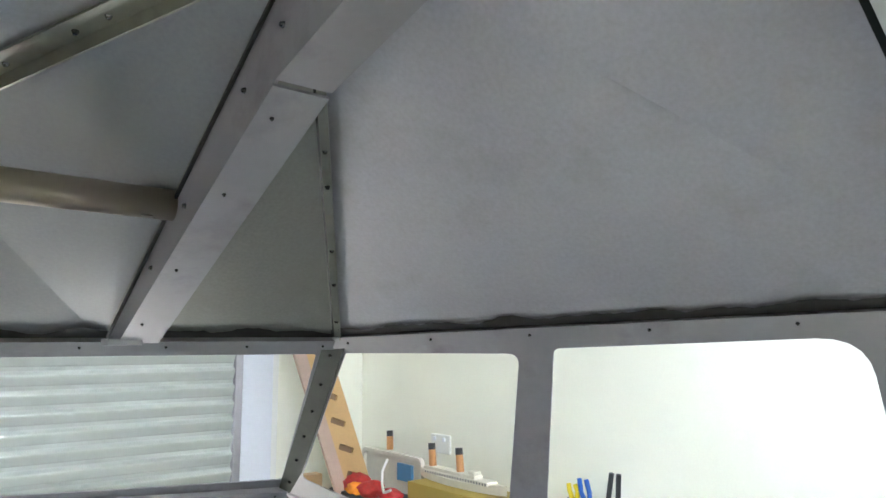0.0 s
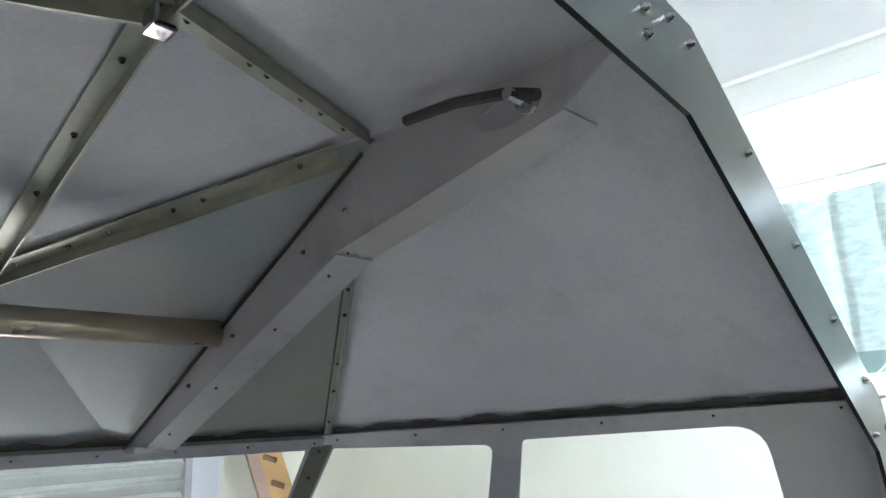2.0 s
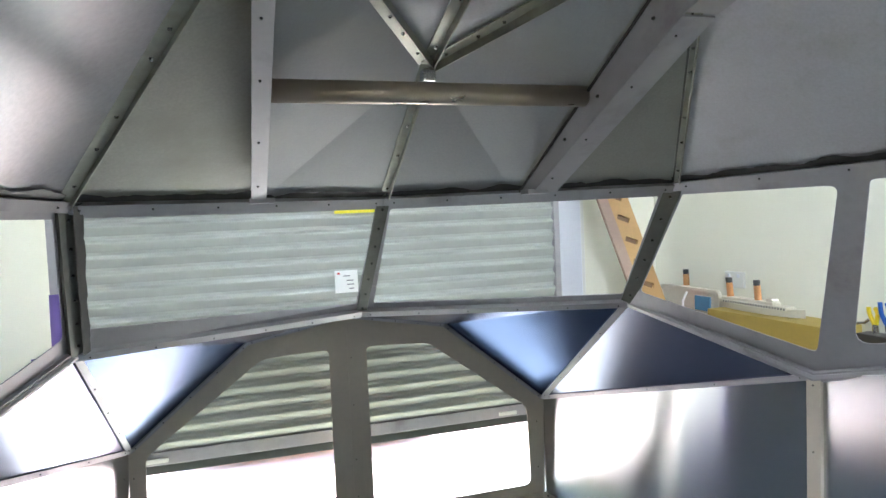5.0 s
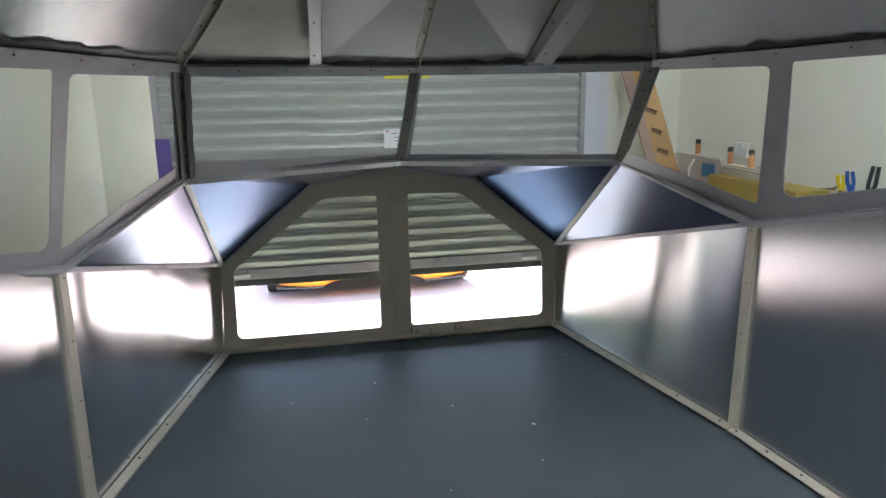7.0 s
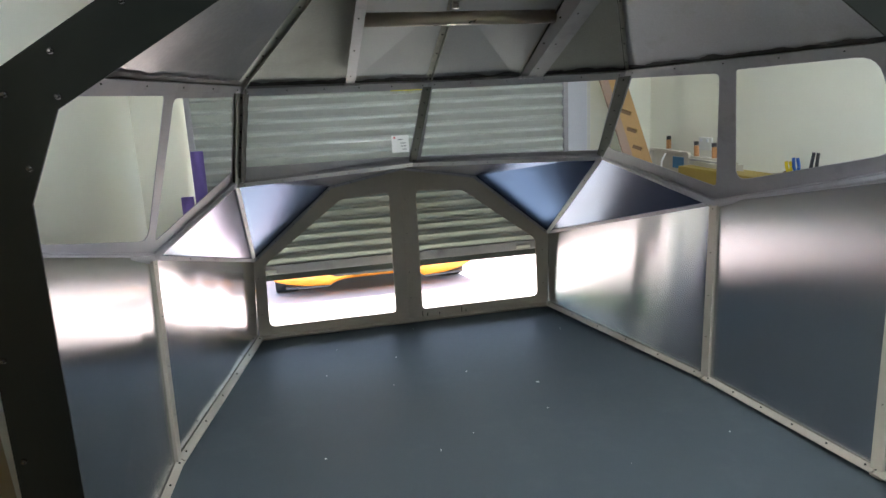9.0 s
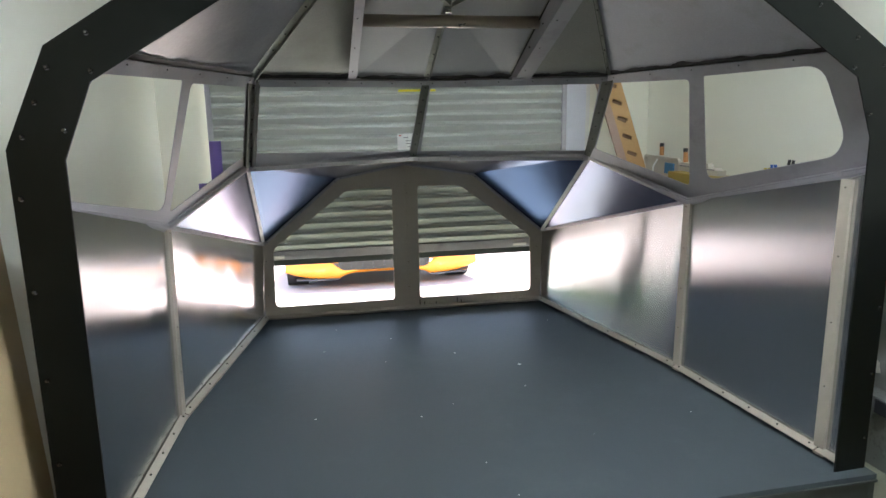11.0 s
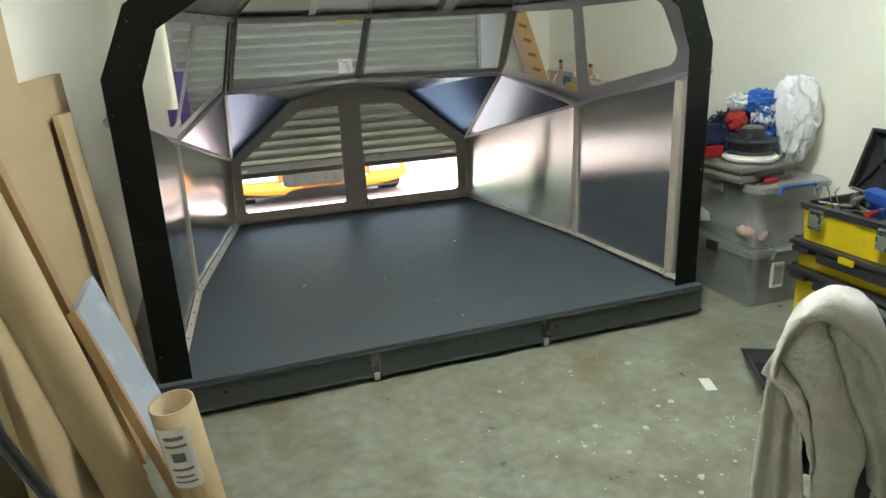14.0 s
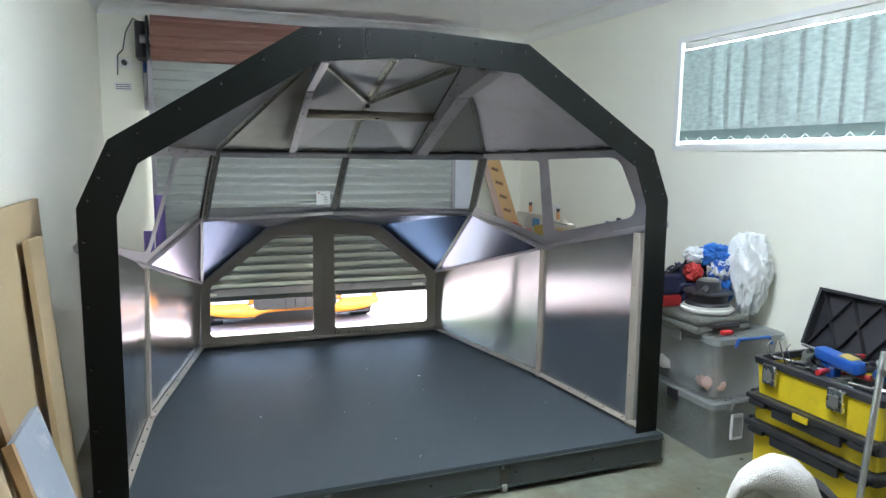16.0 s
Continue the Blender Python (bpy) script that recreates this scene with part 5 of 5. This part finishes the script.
part("base_plate", box(bm_(), (1.11, -0.95, 0.0), (1.28, -0.80, 0.012), bevel=0.003), ALU, tro)
bm = bm_()
box(bm, (1.38, -1.15, 0.0), (1.72, -0.82, 0.30), bevel=0.02)
thing("grey_crate", bm, GREYPL, "grey plastic crate beside the tool chest", "crate")

# black tray on the floor
TM = Matrix.Translation((1.068, -0.30, 0.0)) @ Matrix.Rotation(radians(-28), 4, "Z")
bm = bm_()
rim = lambda k, z: [TM @ V(0 + k, 0 - k, z), TM @ V(0.30 - k, 0 - k, z), TM @ V(0.30 - k, -0.40 + k, z), TM @ V(0 + k, -0.40 + k, z)]
loft(bm, [rim(0.035, 0.002), rim(-0.004, 0.05), rim(0.008, 0.052), rim(0.04, 0.008)], True)
bm.faces.new([bm.verts.new(p) for p in rim(0.04, 0.008)])
bm.faces.new([bm.verts.new(p) for p in rim(0.035, 0.002)])
thing("paint_tray", bm, PLASTIC, "empty black plastic tray on the concrete floor", "tray")
bm = bm_()
box(bm, (-0.022, -0.045, 0.001), (0.022, 0.045, 0.003), Matrix.Translation((0.81, -0.42, 0)) @ Matrix.Rotation(radians(-20), 4, "Z"))
thing("paper_scrap", bm, PAPER, "small white paper scrap on the concrete floor", "paper scrap")
rng = random.Random(11)
bm = bm_()
for i in range(150):
    p = V(rng.gauss(0.42, 0.42), rng.gauss(-0.78, 0.3), 0.001)
    if p.y > 0.05:
        continue
    r = rng.uniform(0.002, 0.006) + 0.012 * rng.random() ** 5
    n = 5
    a0 = rng.uniform(0, 6)
    pts = [p + V(math.cos(a0 + k * 1.257), math.sin(a0 + k * 1.257), 0) * r * rng.uniform(0.5, 1.2) for k in range(n)]
    plate(bm, pts, (), 0.0015, (0, 0, 1))
thing("paint_flakes", bm, FLAKE, "scattered pale paint flakes on the concrete", "debris", kind="stuff", base=V(0.25, -0.75, 0))
bm = bm_()
for i in range(18):
    p = V(rng.uniform(-0.9, 0.95), rng.uniform(0.25, 2.2), PZ + 0.0006)
    if abs(p.x) > 1.0 - 0.1 * p.y:
        continue
    r = rng.uniform(0.002, 0.0045) if i else 0.010
    a0 = rng.uniform(0, 6)
    plate(bm, [p + V(math.cos(a0 + k * 1.257), math.sin(a0 + k * 1.257), 0) * r * rng.uniform(0.6, 1.2) for k in range(5)], (), 0.001, (0, 0, 1))
thing("deck_specks", bm, PAPER, "tiny white specks on the painted deck", "debris", kind="stuff", base=V(0, 1.2, PZ))

# ---- chair with towel ----
CC = V(0.30, -1.46, 0)
ang = math.atan2(-0.62, -0.78)
nrm = V(math.cos(ang), math.sin(ang), 0)
wid = V(-nrm.y, nrm.x, 0)
chair = root("office_chair", CC, "black office chair with a towel over its back", "chair")
CMX = Matrix(((wid.x, nrm.x, 0, CC.x), (wid.y, nrm.y, 0, CC.y), (0, 0, 1, -0.022), (0, 0, 0, 1)))
bm = bm_()
plate(bm, rounded([CMX @ V(-0.15, -0.03, 0.47), CMX @ V(0.15, -0.03, 0.47), CMX @ V(0.135, -0.03, 0.64), CMX @ V(0.062, -0.03, 0.775), CMX @ V(-0.012, -0.03, 0.845), CMX @ V(-0.10, -0.03, 0.84), CMX @ V(-0.145, -0.03, 0.74)], 0.05), (), 0.04, nrm)
part("backrest", bm, PLASTIC, chair)
bm = bm_()
box(bm, (-0.20, -0.48, 0.40), (0.22, -0.04, 0.46), CMX, 0.03)
part("seat", bm, PLASTIC, chair)
bm = bm_()
bar(bm, CMX @ V(0, 0.01, 0.60), CMX @ V(0, 0.01, 0.38), 0.06, 0.02, nrm)
bar(bm, CMX @ V(0, 0.02, 0.385), CMX @ V(0, -0.25, 0.385), 0.06, 0.02)
part("back_support", bm, PLASTIC, chair)
bm = bm_()
tube(bm, CMX @ V(0, -0.25, 0.08), CMX @ V(0, -0.25, 0.41), 0.028, 16)
part("column", bm, STEEL, chair)
for k in range(5):
    a = k * 2 * math.pi / 5
    c = CMX @ V(0, -0.25, 0.10)
    e = c + V(math.cos(a), math.sin(a), 0) * 0.27
    bm = bm_()
    tube(bm, c, e - V(0, 0, 0.03), 0.022, 10, 0.015)
    leg = part("leg", bm, PLASTIC, chair)
    bm = bm_()
    tube(bm, V(e.x - 0.02, e.y, 0.027), V(e.x + 0.02, e.y, 0.027), 0.027, 14)
    part("castor", bm, RUBBER, leg)


def fold(bm, one, two, depth, front, back, seed, folds=0.0, deep=0.0, n=70, m=26):
    """A soft fold of towel between two edge lines (across the chair back, height), rounded in front and behind."""
    ea, eb = curve3(one, n), curve3(two, n)
    rows = []
    for i in range(n + 1):
        s = i / n
        row = []
        for j in range(2 * m):
            th = math.pi * j / m
            f = 0.5 - 0.5 * math.cos(th)
            rise = math.sin(th)
            p = ea[i].lerp(eb[i], f)
            d = depth + (front * rise if rise > 0 else back * rise)
            d += deep * math.sin(f * folds * 2 * math.pi + seed) * min(1, 0.3 + s)
            q = V(p.x, d, p.y)
            d += 0.010 * noise.noise(q * 14 + V(seed, 0, 0)) + 0.005 * noise.noise(q * 38 + V(0, seed, 0)) + 0.0034 * noise.noise(q * 95 + V(0, 0, seed))
            wob = 0.004 * noise.noise(q * 30 + V(seed, seed, 0))
            row.append(bm.verts.new(CMX @ V(p.x + wob, d, p.y + wob + 0.0018 * noise.noise(q * 120))))
        rows.append(row)
    for u, w in zip(rows, rows[1:]):
        for j in range(2 * m):
            k = (j + 1) % (2 * m)
            bm.faces.new((u[j], u[k], w[k], w[j]))
    bm.faces.new(rows[0])
    bm.faces.new(rows[-1][::-1])
    return bm


tw1 = root("towel", CC + V(0, 0, 0.83), "thick pale grey terry towel rolled over an office chair", "towel")
bm = bm_()
fold(bm, [(-0.176, 0.70), (-0.168, 0.756), (-0.146, 0.835), (-0.084, 0.889), (-0.02, 0.866), (0.026, 0.777), (0.074, 0.69), (0.125, 0.56), (0.165, 0.44)],
     [(-0.158, 0.70), (-0.152, 0.754), (-0.120, 0.812), (-0.085, 0.822), (-0.020, 0.780), (0.008, 0.732), (0.050, 0.630), (0.078, 0.52), (0.088, 0.45)], 0.054, 0.05, 0.08, 1.3)
smooth(part("rolled_edge", bm, TOWEL, tw1))
bm = bm_()
fold(bm, [(-0.10, 0.84), (-0.080, 0.77), (-0.048, 0.68), (-0.004, 0.58), (0.014, 0.51), (0.024, 0.47)],
     [(-0.03, 0.84), (0.0, 0.77), (0.032, 0.70), (0.062, 0.62), (0.084, 0.54), (0.090, 0.49)], 0.034, 0.034, 0.03, 5.0, 1.5, 0.010)
smooth(part("hanging_end", bm, TOWEL, tw1))
tw2 = root("towel", CC + V(0, 0, 0.72), "folded pale grey terry towel hanging down a chair back", "towel")
bm = bm_()
fold(bm, [(-0.150, 0.80), (-0.170, 0.747), (-0.124, 0.679), (-0.098, 0.632), (-0.074, 0.505), (-0.074, 0.425)],
     [(-0.085, 0.85), (-0.083, 0.80), (-0.065, 0.771), (-0.034, 0.682), (0.006, 0.581), (0.002, 0.449)], 0.056, 0.032, 0.03, 2.2, 0.7, 0.006)
smooth(part("front_layer", bm, TOWEL, tw2))
bm = bm_()
fold(bm, [(-0.172, 0.742), (-0.120, 0.678), (-0.093, 0.61), (-0.073, 0.51), (-0.068, 0.43)],
     [(-0.193, 0.684), (-0.150, 0.652), (-0.116, 0.595), (-0.090, 0.53), (-0.074, 0.44)], 0.058, 0.012, 0.012, 7.0)
smooth(part("corner_flap", bm, TOWEL, tw2))
bm = bm_()
fold(bm, [(-0.180, 0.70), (-0.187, 0.60), (-0.190, 0.46), (-0.194, 0.33), (-0.205, 0.10)],
     [(-0.125, 0.70), (-0.108, 0.60), (-0.100, 0.50), (-0.088, 0.38), (-0.075, 0.12)], 0.022, 0.014, 0.010, 0.4, 2.2, 0.013)
smooth(part("hanging_end", bm, TOWEL, tw2))

# ---- boards and tubes leaning on the side wall ----
def leaning(name, top_a, top_b, bot_b, bot_a, thick, m, label, category, edge=None):
    bm = bm_()
    pts = [Vector(p) for p in (top_a, top_b, bot_b, bot_a)]
    plate(bm, pts, (), thick, (-1, 0, 0))
    ob = thing(name, bm, m, label, category)
    return ob


leaning("mdf_sheet", (-1.355, -0.95, 1.272), (-1.355, 0.40, 1.278), (-1.29, 0.395, 0.0), (-1.29, -0.95, 0.0), 0.016, MDF, "large raw MDF sheet leaning on the wall", "board")
leaning("mdf_offcut", (-1.315, 0.02, 1.168), (-1.315, 0.215, 1.16), (-1.225, 0.20, 0.0), (-1.225, 0.0, 0.0), 0.018, MDF, "narrow raw MDF offcut leaning on a larger sheet", "board")
pbd = leaning("painted_board", (-1.245, -0.60, 0.76), (-1.245, -0.345, 0.76), (-0.965, -0.57, 0.0), (-0.965, -0.825, 0.0), 0.018, BLUEBD, "pale blue painted board leaning with a bare edge", "board")
part("bare_edge", bar(bm_(), (-1.246, -0.611, 0.762), (-0.966, -0.836, 0.003), 0.020, 0.022, (1, 0, 0.4)), PINE, pbd, "bare brown timber edge")
for a, b, w, m, lb in (((-1.325, -0.69, 1.23), (-1.25, -0.12, 0.02), 0.045, PINE, "pine batten leaning on the boards"), ((-1.318, -0.78, 1.10), (-1.235, -0.25, 0.02), 0.035, DARKWOOD, "dark stained batten leaning on the boards"), ((-1.315, -0.90, 1.05), (-1.225, -0.42, 0.02), 0.022, PINE, "thin pine strip leaning on the boards")):
    bm = bm_()
    bar(bm, a, b, w, 0.02, (1, 0, 0.1))
    thing("timber_batten", bm, m, lb, "timber batten", group="leaning battens")
bm = hollow(bm_(), (-1.105, -0.80, 0.0), (-1.325, -1.005, 1.36), 0.046, 0.042)
lt_ = smooth(thing("cardboard_tube", bm, CARD, "long brown cardboard tube leaning on the wall", "cardboard tube"))
part("rim", hollow(bm_(), (-1.3235, -1.0036, 1.351), (-1.3253, -1.0053, 1.3625), 0.0465, 0.0415), DARKWOOD, lt_, "worn cut rim")
ta, tb = V(-0.988, -0.815, 0.0), V(-1.045, -0.86, 0.60)
ct = smooth(thing("mailing_tube", hollow(bm_(), ta, tb, 0.05, 0.046), CARD, "short open mailing tube with white address labels", "cardboard tube"))
axis = (tb - ta).normalized()
side = V(-0.25, -0.97, 0)
side = (side - axis * side.dot(axis)).normalized()
cross = axis.cross(side)


def wrap(bm, z0, z1, half, r, shift=0.0):
    rows = []
    for z in (z0, z1):
        rows.append([ta + axis * z + (side * math.cos(q) + cross * math.sin(q)) * r for q in [shift - half + 2 * half * k / 12 for k in range(13)]])
    loft(bm, rows)
    return bm


L1 = part("label", wrap(bm_(), 0.40, 0.565, 0.75, 0.0506), PAPER, ct, "white postage label")
part("label", wrap(bm_(), 0.20, 0.34, 0.7, 0.0506), PAPER, ct, "white postage label")
part("tape_band", wrap(bm_(), 0.345, 0.395, 3.1, 0.0504), ORCARD, ct, "brown tape band")
for k, (z0, z1, h) in enumerate(((0.535, 0.545, 0.45), (0.515, 0.522, 0.5), (0.475, 0.50, 0.3), (0.45, 0.457, 0.5), (0.43, 0.436, 0.42), (0.415, 0.42, 0.5))):
    part("print_bar", wrap(bm_(), z0, z1, h, 0.0509), INK, L1)
bm = tube(bm_(), (-1.02, -1.16, 0.0), (-1.175, -1.50, 0.99), 0.009, 10)
thing("black_rod", bm, PLASTIC, "thin black rod leaning by the wall", "rod")
bm = lumps(bm_(), V(-1.17, -1.20, 0.13), 0.13, 2, 0.5, 2.4, (1, 1.1, 1))
thing("paper_bag", bm, CARD, "crumpled brown paper bag on the floor", "paper bag", base=V(-1.17, -1.20, 0))

# ---- workbench in the corner ----
bench = root("workbench", V(1.53, 1.8, 0), "plain timber workbench along the wall", "workbench")
BZ = 0.83
part("worktop", box(bm_(), (1.34, 0.98, BZ - 0.035), (1.745, 2.60, BZ), bevel=0.003), MDF, bench)
for x in (1.37, 1.70):
    for y in (1.02, 2.55):
        part("leg", box(bm_(), (x - 0.03, y - 0.03, 0), (x + 0.03, y + 0.03, BZ - 0.035), bevel=0.003), PINE, bench)
sx_, sy_ = 1.62, 1.9
thing("carton", box(bm_(), (1.54, 1.49, BZ), (1.70, 2.11, 0.952), bevel=0.004), MUSTARD, "mustard yellow carton on the workbench", "carton")
ship = root("model_ship", V(sx_, sy_, 0.952), "cream model steamship with orange funnels on a carton", "model ship")
bm = bm_()
rows = []
for k in range(25):
    f = k / 24
    y = 1.66 + 0.47 * f
    w = 0.028 * (1 - abs(2 * f - 1) ** 3.0) + 0.001
    sheer = 0.012 * (2 * f - 1) ** 2
    rows.append([V(sx_ - w, y, 0.978 + sheer), V(sx_ - w * 0.8, y, 0.953 + sheer * 0.4), V(sx_ + w * 0.8, y, 0.953 + sheer * 0.4), V(sx_ + w, y, 0.978 + sheer)])
loft(bm, rows, True)
part("hull", bm, CREAM, ship)
for z0, z1, ya, yb, w in ((0.978, 0.992, 1.73, 2.10, 0.024), (0.992, 1.004, 1.80, 2.09, 0.02), (1.004, 1.016, 1.805, 1.84, 0.016)):
    part("deck_house", box(bm_(), (sx_ - w, ya, z0), (sx_ + w, yb, z1), bevel=0.002), CREAM, ship)
bm = bm_()
for k in range(24):
    y = 1.735 + k * 0.0145
    box(bm, (sx_ - 0.0255, y, 0.981), (sx_ - 0.0243, y + 0.006, 0.989))
part("window_row", bm, INK, ship)
for y in (1.897, 2.058):
    f1_ = part("funnel", tube(bm_(), (sx_, y, 1.004), (sx_, y + 0.006, 1.062), 0.014, 14, 0.013), ORTAN, ship, "orange funnel")
    part("funnel_top", tube(bm_(), (sx_, y + 0.006, 1.0625), (sx_, y + 0.008, 1.085), 0.0135, 14), PLASTIC, f1_, "black funnel top")
fz = root("loose_funnel", V(1.655, 2.40, 1.02), "spare orange model funnel with a black top", "model funnel")
part("stack", tube(bm_(), (1.655, 2.40, 1.022), (1.655, 2.402, 1.075), 0.014, 14), ORTAN, fz)
part("funnel_top", tube(bm_(), (1.655, 2.402, 1.0755), (1.655, 2.403, 1.098), 0.0135, 14), PLASTIC, fz)
tin = root("parts_tin", V(1.60, 2.25, BZ), "open grey metal parts tin with clutter", "tin")
tp = rounded([V(1.62, 2.135, BZ + 0.02), V(1.62, 2.135, 1.02), V(1.62, 2.565, 1.02), V(1.62, 2.565, BZ + 0.02)], 0.03)
ip = rounded([V(1.62, 2.15, BZ + 0.035), V(1.62, 2.15, 1.005), V(1.62, 2.55, 1.005), V(1.62, 2.55, BZ + 0.035)], 0.025)
part("lid_rim", plate(bm_(), tp, [ip], 0.018, (1, 0, 0)), CREAM, tin, "rounded beige metal rim")
part("lid_back", plate(bm_(), [p + V(0.014, 0, 0) for p in tp], (), 0.003, (1, 0, 0)), CREAM, tin)
part("tray", box(bm_(), (1.44, 2.135, BZ), (1.615, 2.53, BZ + 0.05), bevel=0.01), PLASTIC, tin)
part("picture", box(bm_(), (1.622, 2.20, 0.92), (1.632, 2.30, 0.985)), SKYB, tin, "small blue card")
for c, r, m, s in ((V(1.50, 2.40, 0.905), 0.045, CLOTHR, 2), (V(1.49, 2.28, 0.90), 0.04, CLOTHR, 3), (V(1.50, 2.16, 0.893), 0.035, RED, 5), (V(1.46, 2.34, 0.90), 0.028, ORANGE, 6)):
    smooth(thing("rag", lumps(bm_(), c, r, s, 0.5, 3, (1.1, 1.5, 0.8)), m, "crumpled red rag in the parts tin", "rag", base=V(c.x, c.y, BZ + 0.05)))
cb = bm_()
pts = [V(1.55, 2.26, 1.01), V(1.52, 2.25, 0.97), V(1.50, 2.22, 0.93), V(1.47, 2.16, 0.91), V(1.46, 2.10, 0.93)]
for p, q in zip(pts, pts[1:]):
    tube(cb, p, q, 0.005, 8)
thing("white_cable", cb, TRIM, "short white cable hanging over the parts tin", "cable")


def pliers(x, y, m, tilt, h, label):
    p = root("pliers", V(x, y, 0.865), label, "pliers", group="pliers in a holder")
    for s in (-1, 1):
        bm = bm_()
        pts = [V(x, y + s * 0.004 + tilt * 0.4, 0.955), V(x, y + s * 0.017 + tilt * 0.7, 0.995), V(x, y + s * 0.013 + tilt, h)]
        for a, b in zip(pts, pts[1:]):
            tube(bm, a, b, 0.0075, 10)
        part("handle", bm, m, p)
    bm = bm_()
    tube(bm, V(x, y, 0.875), V(x, y + tilt * 0.4, 0.955), 0.013, 8, 0.011)
    part("jaw", bm, STEEL, p)


hold = root("tool_holder", V(1.56, 1.26, BZ), "black tool holder on the workbench", "tool holder")
part("block", box(bm_(), (1.67, 1.28, BZ), (1.742, 1.50, 0.925), bevel=0.006), PLASTIC, hold)
pliers(1.715, 1.445, YELLOW, 0.02, 1.015, "yellow handled pliers standing in a holder")
pliers(1.72, 1.395, BLUE, 0.03, 1.035, "blue handled pliers standing in a holder")
pliers(1.72, 1.335, PLASTIC, -0.035, 1.067, "black handled pliers standing in a holder")
for y0, y1, z in ((1.15, 1.28, 0.99), (1.50, 1.60, 0.96)):
    bm = bm_()
    tube(bm, (1.72, y0, z - 0.005), (1.72, y1, z - 0.02), 0.005, 8)
    tube(bm, (1.72, y0, z - 0.005), (1.72, y0 - 0.02, z + 0.01), 0.005, 8)
    tube(bm, (1.72, y1, z - 0.02), (1.72, y1, BZ), 0.005, 8)
    thing("steel_hook", bm, STEEL, "bent bright steel rod above the workbench", "hook", group="steel rods")
soc = root("wall_socket", V(WX(2.207), 2.207, 1.02), "white double power socket on the wall", "power outlet")
WN = V(-1, -0.052, 0).normalized()
bm = bm_()
box(bm, (-0.058, -0.037, 0), (0.058, 0.037, 0.011), facing(V(WX(2.207), 2.207, 1.054), WN) @ Matrix.Rotation(0, 4, "Z"), 0.004)
part("plate", bm, TRIM, soc)
for dy in (-0.03, 0.03):
    part("switch", box(bm_(), (WX(2.207) - 0.017, 2.207 + dy - 0.007, 1.065), (WX(2.207) - 0.011, 2.207 + dy + 0.007, 1.081), bevel=0.002), WHITE, soc)

# packaging strip leaning in the corner
A, Bp = V(1.545, 2.44, BZ + 0.002), V(1.245, 2.575, 1.85)
ax = (Bp - A).normalized()
sd = V(0.95, 0.02, 0.30)
sd = (sd - ax * sd.dot(ax)).normalized()
holes = []
for k in range(8):
    c = A + ax * (0.10 + k * 0.112)
    e1, e2 = (sd * 0.8 - ax * 0.6).normalized() * 0.034, (sd * 0.6 + ax * 0.8).normalized() * 0.012
    holes.append(rounded([c - e1 - e2, c + e1 - e2, c + e1 + e2, c - e1 + e2], 0.006, 3))
pk = thing("cardboard_packing", plate(bm_(), [A - sd * 0.062, A + sd * 0.062, Bp + sd * 0.062, Bp - sd * 0.062], holes, 0.012, (0, 1, 0)), ORCARD, "tan cardboard packing strip with slots leaning in the corner", "cardboard")
part("backing", plate(bm_(), [A - sd * 0.058 + V(0, 0.013, 0), A + sd * 0.058 + V(0, 0.013, 0), Bp + sd * 0.058 + V(0, 0.013, 0), Bp - sd * 0.058 + V(0, 0.013, 0)], (), 0.003, (0, 1, 0)), DARKWOOD, pk)
A2, B2 = A + V(-0.085, -0.02, 0), Bp + V(-0.085, -0.02, 0)
bm = bm_()
bar(bm, A2, B2, 0.05, 0.018, (0, -1, 0))
thing("timber_plank", bm, mat("pinkish_timber", (0.42, 0.30, 0.24), 0.6, var=0.12, fine=30, stretch=(20, 20, 2), bump=0.06), "pinkish bare timber plank leaning in the corner", "timber")
thing("wood_block", box(bm_(), (1.36, 2.56, BZ), (1.43, 2.62, 0.93), bevel=0.004), PINE, "small timber block on the workbench", "timber block")
